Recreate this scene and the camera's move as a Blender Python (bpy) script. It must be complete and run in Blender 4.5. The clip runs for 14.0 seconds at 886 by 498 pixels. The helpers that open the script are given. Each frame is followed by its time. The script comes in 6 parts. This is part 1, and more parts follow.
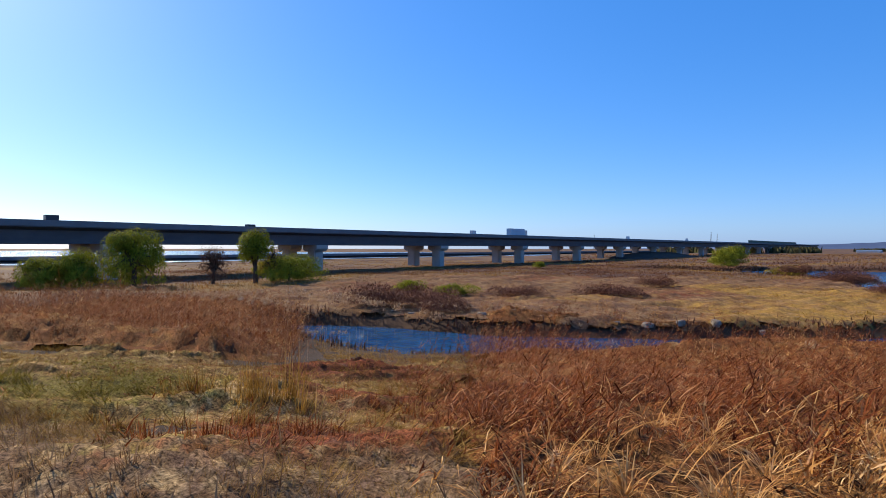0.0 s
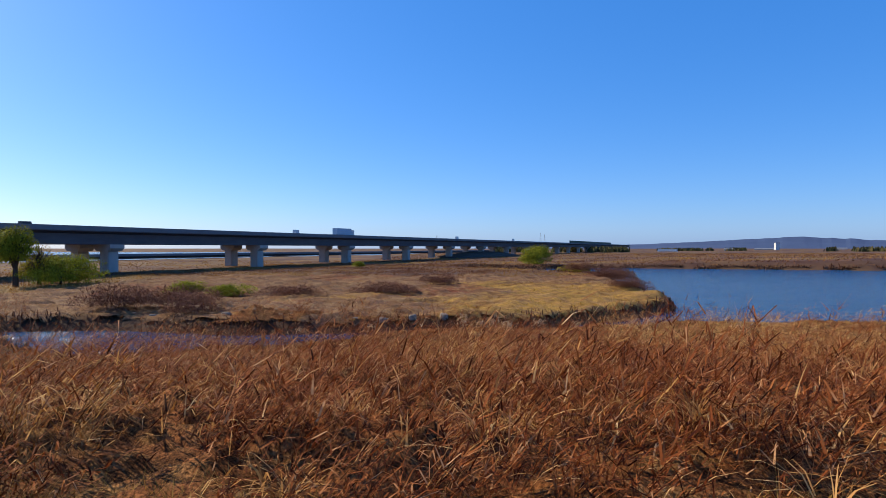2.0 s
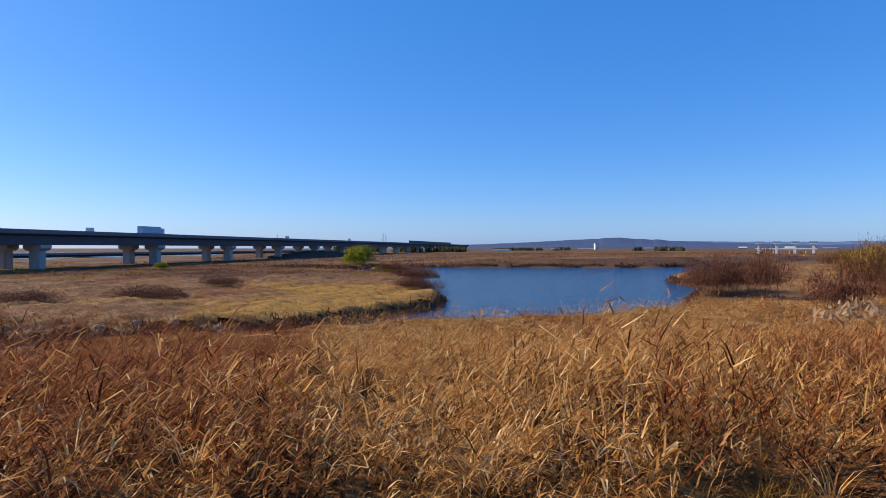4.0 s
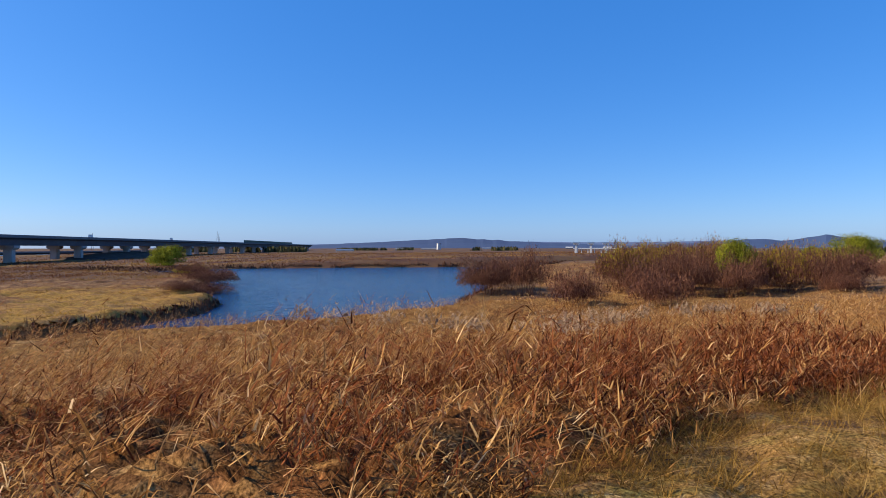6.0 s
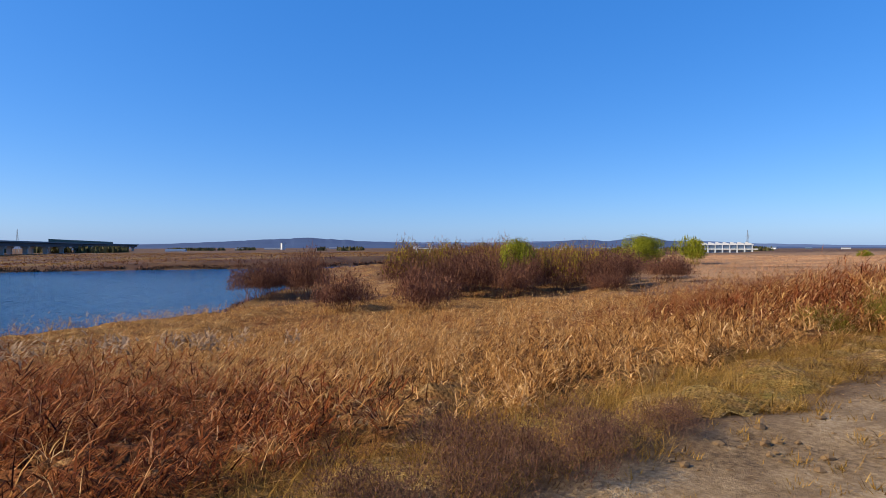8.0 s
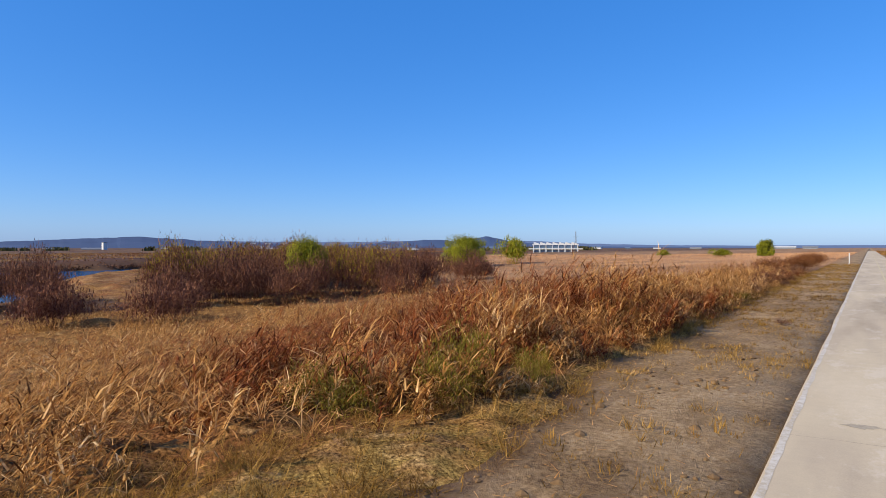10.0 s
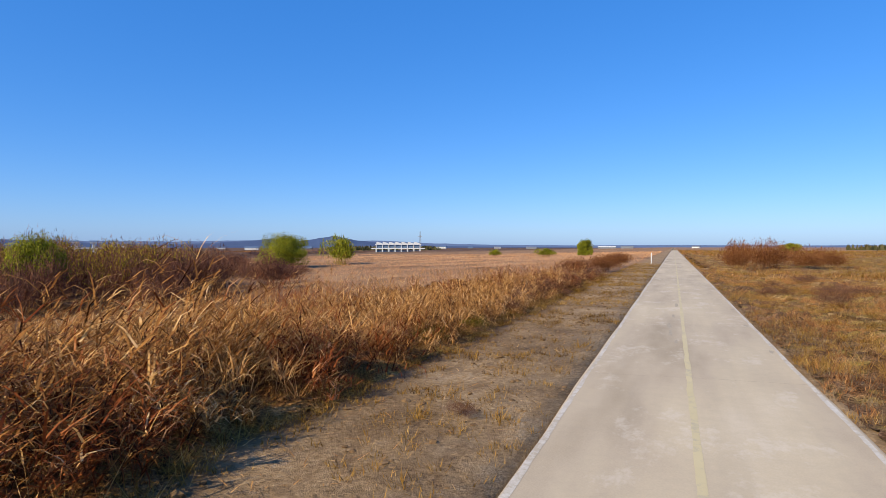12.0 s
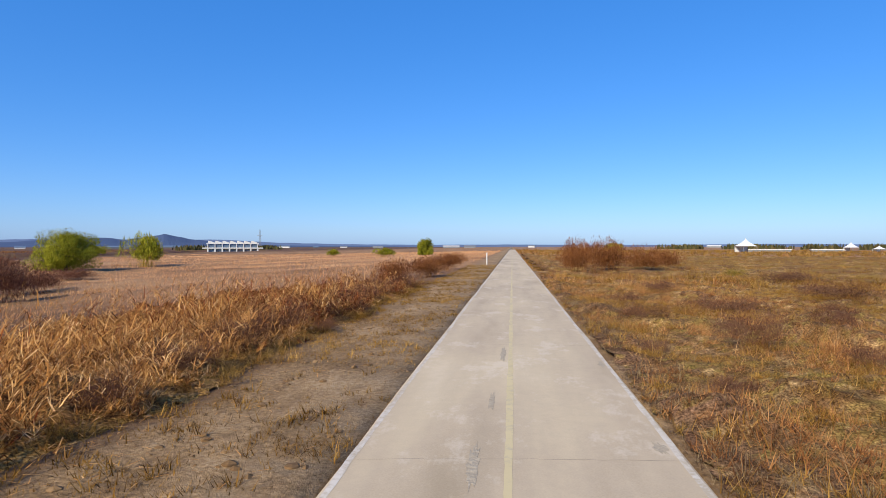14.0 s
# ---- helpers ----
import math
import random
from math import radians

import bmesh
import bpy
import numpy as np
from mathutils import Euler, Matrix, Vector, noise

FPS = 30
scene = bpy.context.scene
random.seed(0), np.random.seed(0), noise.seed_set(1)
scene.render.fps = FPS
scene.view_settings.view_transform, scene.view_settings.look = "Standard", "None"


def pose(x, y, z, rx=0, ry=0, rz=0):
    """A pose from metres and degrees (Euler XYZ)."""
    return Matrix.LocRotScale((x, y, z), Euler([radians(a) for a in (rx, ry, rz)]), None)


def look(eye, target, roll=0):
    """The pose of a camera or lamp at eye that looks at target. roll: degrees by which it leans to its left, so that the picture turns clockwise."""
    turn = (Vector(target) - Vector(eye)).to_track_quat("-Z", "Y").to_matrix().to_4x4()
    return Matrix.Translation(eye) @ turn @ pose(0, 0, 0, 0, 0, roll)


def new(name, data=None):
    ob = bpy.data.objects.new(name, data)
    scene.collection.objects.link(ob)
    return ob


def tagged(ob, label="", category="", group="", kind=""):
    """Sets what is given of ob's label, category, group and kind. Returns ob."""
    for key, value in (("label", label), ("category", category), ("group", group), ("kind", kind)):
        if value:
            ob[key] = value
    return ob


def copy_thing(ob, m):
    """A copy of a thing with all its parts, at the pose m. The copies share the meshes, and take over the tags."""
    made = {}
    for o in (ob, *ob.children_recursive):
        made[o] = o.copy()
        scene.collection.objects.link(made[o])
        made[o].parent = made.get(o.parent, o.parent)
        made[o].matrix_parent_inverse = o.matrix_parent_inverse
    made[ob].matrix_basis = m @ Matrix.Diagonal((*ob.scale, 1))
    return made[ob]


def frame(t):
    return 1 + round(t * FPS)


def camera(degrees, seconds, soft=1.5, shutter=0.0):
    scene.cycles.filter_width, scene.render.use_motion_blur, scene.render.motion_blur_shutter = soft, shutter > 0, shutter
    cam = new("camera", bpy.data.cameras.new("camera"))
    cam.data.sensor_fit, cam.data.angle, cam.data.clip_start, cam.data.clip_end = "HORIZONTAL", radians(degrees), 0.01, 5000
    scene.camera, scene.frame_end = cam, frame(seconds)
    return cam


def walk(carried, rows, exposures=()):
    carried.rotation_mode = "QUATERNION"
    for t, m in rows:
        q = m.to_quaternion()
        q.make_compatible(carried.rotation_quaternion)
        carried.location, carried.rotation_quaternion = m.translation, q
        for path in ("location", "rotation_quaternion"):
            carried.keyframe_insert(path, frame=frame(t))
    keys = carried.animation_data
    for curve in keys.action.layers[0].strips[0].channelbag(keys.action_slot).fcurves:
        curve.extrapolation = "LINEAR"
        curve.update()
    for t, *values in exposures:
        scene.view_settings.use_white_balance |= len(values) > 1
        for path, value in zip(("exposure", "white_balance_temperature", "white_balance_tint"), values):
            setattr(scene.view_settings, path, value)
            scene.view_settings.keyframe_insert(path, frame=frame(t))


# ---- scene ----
cam = camera(73.35, 14.0, soft=0.7)
PATH = [
    (0, -0.879, -8.904, 1.990, 89.904, 0, 107.423),
    (0.5, -0.824, -6.102, 1.989, 89.893, 0, 103.826),
    (1, -0.813, -3.310, 1.988, 89.884, 0, 100.238),
    (1.5, -0.837, -0.530, 1.988, 89.877, 0, 96.647),
    (2, -0.886, 2.241, 1.987, 89.871, 0, 93.049),
    (2.5, -0.953, 5.001, 1.987, 89.866, 0, 89.440),
    (3, -1.030, 7.753, 1.986, 89.862, 0, 85.821),
    (3.5, -1.110, 10.495, 1.986, 89.859, 0, 82.195),
    (4, -1.187, 13.229, 1.986, 89.857, 0, 78.567),
    (4.5, -1.257, 15.955, 1.986, 89.855, 0, 74.939),
    (5, -1.315, 18.674, 1.985, 89.854, 0, 71.318),
    (5.5, -1.356, 21.385, 1.986, 89.854, 0, 67.707),
    (6, -1.380, 24.091, 1.986, 89.853, 0, 64.109),
    (6.5, -1.383, 26.790, 1.986, 89.853, 0, 60.524),
    (7, -1.364, 29.484, 1.986, 89.852, 0, 56.953),
    (7.5, -1.323, 32.173, 1.987, 89.851, 0, 53.394),
    (8, -1.261, 34.858, 1.987, 89.850, 0, 49.845),
    (8.5, -1.178, 37.539, 1.988, 89.848, 0, 46.302),
    (9, -1.077, 40.216, 1.988, 89.845, 0, 42.758),
    (9.5, -0.960, 42.890, 1.989, 89.842, 0, 39.208),
    (10, -0.831, 45.562, 1.990, 89.837, 0, 35.647),
    (10.5, -0.694, 48.232, 1.991, 89.832, 0, 32.069),
    (11, -0.554, 50.900, 1.992, 89.825, 0, 28.470),
    (11.5, -0.417, 53.567, 1.993, 89.816, 0, 24.849),
    (12, -0.289, 56.234, 1.994, 89.806, 0, 21.208),
    (12.5, -0.179, 58.900, 1.996, 89.795, 0, 17.552),
    (13, -0.094, 61.567, 1.997, 89.781, 0, 13.893),
    (13.5, -0.044, 64.235, 1.998, 89.765, 0, 10.248),
    (14, -0.038, 66.904, 2.000, 89.747, 0, 6.645),
]
walk(cam, [(t, pose(*p)) for t, *p in PATH], exposures=[(0, 0.46), (2, 0.40), (3.5, 0.36), (7.5, 0.36), (14, 0.38)])

# ---------------------------------------------------------------- light
SUN_UP, SUN_TURN = radians(33), radians(205)
world = bpy.data.worlds.new("sky")
scene.world = world
world.use_nodes = True
wn = world.node_tree
sky = wn.nodes.new("ShaderNodeTexSky")
sky.sky_type = "NISHITA"
sky.sun_disc = False
sky.sun_elevation, sky.sun_rotation = SUN_UP, SUN_TURN
sky.air_density, sky.dust_density, sky.ozone_density, sky.altitude = 1.0, 1.1, 1.3, 800
clear = wn.nodes.new("ShaderNodeMix")
clear.data_type, clear.blend_type = "RGBA", "MULTIPLY"
clear.inputs[0].default_value = 1.0
clear.inputs[7].default_value = (0.79, 0.92, 1.12, 1)
wn.links.new(sky.outputs[0], clear.inputs[6])
rich = wn.nodes.new("ShaderNodeHueSaturation")
rich.inputs["Saturation"].default_value = 1.20
wn.links.new(clear.outputs[2], rich.inputs["Color"])
haze = wn.nodes.new("ShaderNodeMix")
haze.data_type = "RGBA"
haze.inputs[0].default_value = 0.40
haze.inputs[7].default_value = (0.26, 2.0, 6.9, 1)
wn.links.new(rich.outputs[0], haze.inputs[6])
wn.links.new(haze.outputs[2], wn.nodes["Background"].inputs[0])
wn.nodes["Background"].inputs[1].default_value = 0.112
sun = new("sun", bpy.data.lights.new("sun", "SUN"))
sun.data.energy, sun.data.angle, sun.data.color = 5.0, radians(0.5), (1.0, 0.86, 0.62)
toward = Vector((math.sin(SUN_TURN) * math.cos(SUN_UP), math.cos(SUN_TURN) * math.cos(SUN_UP), math.sin(SUN_UP)))
sun.matrix_world = look(toward * 50, (0, 0, 0))


# ---------------------------------------------------------------- materials
class Mat:
    """A node material under construction."""

    def __init__(self, name, rough=0.9, metal=0.0):
        self.m = bpy.data.materials.new(name)
        self.m.use_nodes = True
        self.t = self.m.node_tree
        self.bsdf = self.t.nodes["Principled BSDF"]
        self.bsdf.inputs["Roughness"].default_value = rough
        self.bsdf.inputs["Metallic"].default_value = metal
        self.bsdf.inputs["Specular IOR Level"].default_value = 0.25

    def node(self, kind, **kw):
        n = self.t.nodes.new(kind)
        for k, v in kw.items():
            n.inputs[k].default_value = v
        return n

    def link(self, a, b):
        self.t.links.new(a, b)

    def where(self):
        return self.t.nodes.new("ShaderNodeNewGeometry").outputs["Position"]

    def noise(self, scale, detail=4.0, rough=0.6, at=None, stretch=None):
        n = self.node("ShaderNodeTexNoise", Scale=scale, Detail=detail, Roughness=rough)
        src = at or self.where()
        if stretch:
            mp = self.node("ShaderNodeMapping", Scale=stretch)
            self.link(src, mp.inputs["Vector"])
            src = mp.outputs[0]
        self.link(src, n.inputs["Vector"])
        return n.outputs["Fac"]

    def island(self):
        return self.t.nodes.new("ShaderNodeNewGeometry").outputs["Random Per Island"]

    def math(self, op, a, b):
        n = self.t.nodes.new("ShaderNodeMath")
        n.operation = op
        for i, v in enumerate((a, b)):
            if isinstance(v, (int, float)):
                n.inputs[i].default_value = v
            else:
                self.link(v, n.inputs[i])
        return n.outputs[0]

    def ramp(self, fac, stops):
        n = self.t.nodes.new("ShaderNodeValToRGB")
        el = n.color_ramp.elements
        while len(el) < len(stops):
            el.new(0.5)
        for e, (p, c) in zip(el, stops):
            e.position, e.color = p, (*c, 1)
        self.link(fac, n.inputs[0])
        return n.outputs[0]

    def mix(self, fac, a, b, blend="MIX"):
        n = self.t.nodes.new("ShaderNodeMix")
        n.data_type, n.blend_type = "RGBA", blend
        for i, v in ((0, fac), (6, a), (7, b)):
            if isinstance(v, tuple):
                n.inputs[i].default_value = (*v, 1)
            elif isinstance(v, (int, float)):
                n.inputs[i].default_value = v
            else:
                self.link(v, n.inputs[i])
        return n.outputs[2]

    def color(self, out, shade=0.78):
        self.link(self.mix(1.0, out, (shade, shade, shade), "MULTIPLY"), self.bsdf.inputs["Base Color"])

    def bump(self, height, strength=0.4, dist=0.02):
        b = self.node("ShaderNodeBump", Strength=strength, Distance=dist)
        self.link(height, b.inputs["Height"])
        self.link(b.outputs[0], self.bsdf.inputs["Normal"])


def plant(name, colors, patch=0.25, spread=0.6, glow=0.24, rough=0.75, hue=(1.16, 0.99, 0.76)):
    """Dry or green plant matter: every blade its own shade, drifting in patches."""
    m = Mat(name, rough)
    m.bsdf.inputs["Specular IOR Level"].default_value = 0.06
    drift = m.math("ADD", m.math("MULTIPLY", m.math("SUBTRACT", m.noise(patch, 3.0), 0.5), 2.6), 0.5)
    mid = m.math("MULTIPLY", m.math("SUBTRACT", m.noise(2.6, 3.0), 0.5), 1.1)
    f = m.math("ADD", m.math("ADD", m.math("MULTIPLY", m.island(), spread), m.math("MULTIPLY", drift, 1 - spread)), mid)
    col = m.ramp(f, [(i / (len(colors) - 1), c) for i, c in enumerate(colors)])
    col = m.mix(m.math("MULTIPLY", m.noise(9.0, 2.0), 0.5), col, m.mix(1.0, col, (0.55, 0.5, 0.45), "MULTIPLY"))
    col = m.mix(1.0, col, hue, "MULTIPLY")
    m.color(col, 1.0)
    tr = m.node("ShaderNodeBsdfTranslucent")
    m.link(col, tr.inputs[0])
    mx = m.node("ShaderNodeMixShader", Fac=glow)
    m.link(m.bsdf.outputs[0], mx.inputs[1])
    m.link(tr.outputs[0], mx.inputs[2])
    m.link(mx.outputs[0], m.t.nodes["Material Output"].inputs[0])
    return m.m


def plain(name, stops, scale=3.0, rough=0.85, metal=0.0, bump=0.0, stretch=None, fine=40.0):
    m = Mat(name, rough, metal)
    a = m.noise(scale, 5.0, stretch=stretch)
    f = m.math("ADD", m.math("MULTIPLY", a, 0.75), m.math("MULTIPLY", m.noise(fine, 3.0), 0.25))
    f = m.math("MULTIPLY", m.math("SUBTRACT", f, 0.25), 2.0)
    m.color(m.ramp(f, [(i / max(1, len(stops) - 1), c) for i, c in enumerate(stops)]))
    if bump:
        m.bump(f, bump, 0.03)
    return m.m


RUST_REED = plant("rust_reed", [(0.022, 0.006, 0.003), (0.070, 0.018, 0.007), (0.17, 0.046, 0.014), (0.27, 0.086, 0.026), (0.39, 0.150, 0.050), (0.64, 0.38, 0.19)], 0.3, 0.8, hue=(1.02, 0.92, 0.86))
GOLD_REED = plant("gold_reed", [(0.030, 0.011, 0.005), (0.13, 0.055, 0.018), (0.30, 0.147, 0.045), (0.43, 0.24, 0.08), (0.57, 0.365, 0.145), (0.86, 0.66, 0.38)], 0.25, 0.8, hue=(1.22, 1.08, 0.94))
STRAW = plant("straw", [(0.296, 0.156, 0.060), (0.479, 0.281, 0.120), (0.638, 0.416, 0.200), (0.800, 0.603, 0.360)], 0.5, 0.75)
PLUME = plant("plume", [(0.38, 0.27, 0.19), (0.50, 0.38, 0.29), (0.62, 0.50, 0.41)], 0.5, 0.7, 0.3, hue=(0.92, 0.80, 0.62))
FIELD = plant("field_grass", [(0.055, 0.024, 0.012), (0.19, 0.088, 0.040), (0.35, 0.185, 0.085), (0.48, 0.29, 0.14), (0.70, 0.52, 0.30)], 0.08, 0.55)
MEADOW = plant("meadow_grass", [(0.34, 0.195, 0.115), (0.50, 0.31, 0.185), (0.62, 0.41, 0.26), (0.72, 0.51, 0.34)], 0.05, 0.4, hue=(1.06, 0.90, 0.74))
RIVERLAND = [(0.058, 0.021, 0.016), (0.130, 0.055, 0.038), (0.215, 0.115, 0.072), (0.285, 0.170, 0.085), (0.38, 0.235, 0.065), (0.376, 0.250, 0.135)]
ISLAND_GRASS = plant("island_grass", RIVERLAND, 0.03, 0.3)
OLIVE = plant("olive_grass", [(0.045, 0.024, 0.009), (0.17, 0.100, 0.028), (0.34, 0.215, 0.065), (0.47, 0.32, 0.115), (0.70, 0.54, 0.29)], 0.12, 0.55, hue=(0.97, 0.83, 0.56))
GREEN = plant("green_weed", [(0.08, 0.060, 0.015), (0.19, 0.140, 0.030), (0.32, 0.235, 0.055), (0.46, 0.35, 0.11)], 0.4, 0.8, hue=(0.85, 0.88, 0.55))
WILLOW = plant("willow_leaf", [(0.07, 0.10, 0.012), (0.17, 0.22, 0.022), (0.30, 0.36, 0.035), (0.44, 0.48, 0.06)], 0.35, 0.6, 0.24, hue=(1.12, 0.94, 0.8))
MAROON = plant("maroon_twig", [(0.05, 0.022, 0.020), (0.12, 0.058, 0.050), (0.20, 0.105, 0.085), (0.30, 0.17, 0.12)], 0.2, 0.6, 0.1)
TWIG = plant("bare_twig", [(0.060, 0.025, 0.017), (0.145, 0.060, 0.036), (0.225, 0.102, 0.058), (0.33, 0.17, 0.095)], 0.3, 0.6, 0.1, hue=(0.80, 0.86, 0.92))
RED_TWIG = plant("red_twig", [(0.114, 0.031, 0.016), (0.251, 0.078, 0.026), (0.376, 0.130, 0.040), (0.456, 0.187, 0.060)], 0.3, 0.6, 0.12, hue=(0.72, 0.86, 0.95))
YELLOW_TWIG = plant("yellow_twig", [(0.16, 0.09, 0.022), (0.28, 0.19, 0.030), (0.40, 0.30, 0.04), (0.50, 0.39, 0.07)], 0.15, 0.35, 0.2, hue=(0.95, 0.92, 0.7))
BARK = plain("bark", [(0.05, 0.035, 0.025), (0.14, 0.10, 0.07)], 6.0, 0.95, bump=0.5, stretch=(1, 1, 0.2))
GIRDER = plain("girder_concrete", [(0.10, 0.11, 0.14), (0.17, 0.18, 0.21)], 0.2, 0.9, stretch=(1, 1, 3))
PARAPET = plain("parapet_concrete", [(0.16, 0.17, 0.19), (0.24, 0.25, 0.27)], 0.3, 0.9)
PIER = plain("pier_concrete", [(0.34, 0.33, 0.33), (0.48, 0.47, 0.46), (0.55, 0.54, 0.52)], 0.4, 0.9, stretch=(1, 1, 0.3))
WHITE = plain("white_paint", [(0.66, 0.66, 0.66), (0.8, 0.8, 0.8)], 1.0, 0.6)
FABRIC = plain("tent_fabric", [(0.78, 0.78, 0.8), (0.86, 0.86, 0.86)], 0.6, 0.7)
STEEL = plain("grey_steel", [(0.22, 0.23, 0.25), (0.34, 0.35, 0.37)], 1.0, 0.5, 0.3)
DARK = plain("dark_rubber", [(0.02, 0.02, 0.022), (0.04, 0.04, 0.045)], 3.0, 0.8)
BARRIER = plain("green_barrier", [(0.015, 0.06, 0.05), (0.03, 0.10, 0.08)], 0.1, 0.6)
BOX_BLUE = plain("pale_blue_box", [(0.42, 0.55, 0.68), (0.55, 0.66, 0.76)], 0.5, 0.5)
CAR_DARK = plain("dark_car_paint", [(0.03, 0.035, 0.04), (0.06, 0.06, 0.07)], 0.5, 0.3)
# distance haze is put into the hills' blue colours, paler for the farther ridge
HILL = plain("haze_tinted_hill", [(0.050, 0.085, 0.18), (0.075, 0.115, 0.22)], 0.004, 1.0, fine=0.03)
HILL_BACK = plain("haze_tinted_hill_back", [(0.11, 0.16, 0.29), (0.14, 0.20, 0.33)], 0.004, 1.0, fine=0.03)
ROOF = plain("roof_sheet", [(0.10, 0.16, 0.26), (0.16, 0.22, 0.32)], 0.4, 0.6)

# pale boulders with grey veins
m = Mat("pale_boulder", 0.85)
v = m.noise(1.3, 6.0, 0.65, stretch=(1.0, 1.0, 3.5))
c = m.ramp(v, [(0.0, (0.20, 0.21, 0.23)), (0.40, (0.34, 0.345, 0.36)), (0.5, (0.46, 0.45, 0.44)), (0.56, (0.62, 0.60, 0.565)), (0.64, (0.36, 0.36, 0.37)), (1.0, (0.52, 0.50, 0.47))])
c = m.mix(m.math("GREATER_THAN", m.noise(14.0, 4.0), 0.62), c, (0.40, 0.38, 0.36))
c = m.mix(1.0, c, (0.98, 0.94, 0.86), "MULTIPLY")
m.color(c)
m.bump(m.math("ADD", m.math("MULTIPLY", v, 2.0), m.noise(22.0, 5.0)), 0.5, 0.03)
BOULDER = m.m
ROCK = plain("bank_rock", [(0.22, 0.165, 0.115), (0.46, 0.37, 0.28)], 1.5, 0.9, bump=0.5)

# road concrete
m = Mat("road_concrete", 0.88)
big = m.noise(0.35, 4.0, 0.6, stretch=(1.6, 0.35, 1))
fine = m.noise(60.0, 3.0)
f = m.math("ADD", m.math("MULTIPLY", big, 0.8), m.math("MULTIPLY", fine, 0.2))
c = m.ramp(f, [(0.30, (0.42, 0.345, 0.225)), (0.46, (0.58, 0.485, 0.335)), (0.58, (0.66, 0.56, 0.375)), (0.72, (0.76, 0.66, 0.475))])
streak = m.ramp(m.noise(0.8, 4.0, 0.6, stretch=(2.4, 0.16, 1)), [(0.46, (0, 0, 0)), (0.75, (1, 1, 1))])
c = m.mix(m.math("MULTIPLY", streak, 0.18), c, (0.34, 0.29, 0.22))
mottle = m.ramp(m.noise(5.0, 5.0, 0.75), [(0.4, (0, 0, 0)), (0.7, (1, 1, 1))])
c = m.mix(m.math("MULTIPLY", mottle, 0.16), c, (0.36, 0.32, 0.25))
stain = m.ramp(m.noise(0.9, 6.0, 0.7), [(0.62, (0, 0, 0)), (0.75, (1, 1, 1))])
c = m.mix(m.math("MULTIPLY", stain, 0.14), c, (0.30, 0.26, 0.20))
pale = m.ramp(m.noise(1.1, 6.0, 0.75, stretch=(1.0, 0.5, 1)), [(0.54, (0, 0, 0)), (0.62, (1, 1, 1))])
c = m.mix(m.math("MULTIPLY", pale, 0.30), c, (0.84, 0.77, 0.63))
c = m.mix(1.0, c, (1.0, 0.965, 0.98), "MULTIPLY")
m.color(c)
m.bump(fine, 0.25, 0.004)
CONCRETE = m.m


def worn_paint(name, paint, under, keep):
    m = Mat(name, 0.8)
    w = m.math("ADD", m.math("MULTIPLY", m.noise(9.0, 6.0, 0.75), 0.6), m.math("MULTIPLY", m.noise(0.7, 3.0, 0.6), 0.4))
    f = m.ramp(w, [(keep - 0.06, (1, 1, 1)), (keep + 0.06, (0, 0, 0))])
    m.color(m.mix(f, under, m.mix(m.noise(1.1, 3.0), paint, tuple(0.8 * k for k in paint))))
    return m.m


EDGE_PAINT = worn_paint("worn_white_line", (0.78, 0.72, 0.63), (0.52, 0.44, 0.33), 0.50)
MID_PAINT = worn_paint("worn_cream_line", (0.74, 0.62, 0.36), (0.50, 0.43, 0.32), 0.56)

# water
m = Mat("river_water", 0.12)
m.bsdf.inputs["Base Color"].default_value = (0.012, 0.07, 0.17, 1)
m.bsdf.inputs["IOR"].default_value = 1.33
m.bsdf.inputs["Specular IOR Level"].default_value = 0.4
rip = m.math("ADD", m.noise(0.9, 4.0, 0.6, stretch=(1.0, 0.35, 1)), m.math("MULTIPLY", m.noise(0.08, 3.0), 1.5))
m.bump(rip, 1.0, 1.3)
WATER = m.m

# ground: dirt and gravel by the road, litter and soil under the plants, darkened for their shade, fields far off
m = Mat("soil", 0.95)
at = m.t.nodes.new("ShaderNodeAttribute")
at.attribute_name = "verge"
n1 = m.noise(0.5, 6.0, 0.65)
n2 = m.noise(14.0, 5.0, 0.7)
n3 = m.noise(0.02, 5.0, 0.6)
n4 = m.noise(70.0, 2.0)
dirt = m.ramp(m.math("ADD", m.math("MULTIPLY", n1, 0.5), m.math("MULTIPLY", n2, 0.5)), [(0.36, (0.10, 0.056, 0.024)), (0.44, (0.27, 0.165, 0.076)), (0.54, (0.45, 0.295, 0.150)), (0.64, (0.60, 0.44, 0.265))])
dirt = m.mix(m.math("MULTIPLY", m.ramp(m.noise(1.6, 5.0, 0.7, stretch=(1.6, 0.6, 1)), [(0.48, (0, 0, 0)), (0.62, (1, 1, 1))]), 0.55), dirt, (0.19, 0.105, 0.044))
dirt = m.mix(m.math("MULTIPLY", m.math("GREATER_THAN", n4, 0.6), 0.3), dirt, (0.36, 0.26, 0.15))
grit = m.t.nodes.new("ShaderNodeAttribute")
grit.attribute_name = "gravel"
stones = m.ramp(m.noise(38.0, 3.0, 0.8), [(0.36, (0.10, 0.066, 0.036)), (0.5, (0.31, 0.22, 0.13)), (0.64, (0.48, 0.37, 0.245))])
dirt = m.mix(m.math("MULTIPLY", grit.outputs["Fac"], m.ramp(m.noise(1.3, 5.0, 0.7), [(0.45, (0, 0, 0)), (0.62, (0.65, 0.65, 0.65))])), dirt, stones)
drift = m.math("ADD", m.math("MULTIPLY", m.math("SUBTRACT", m.noise(0.03, 3.0), 0.5), 2.6), 0.5)
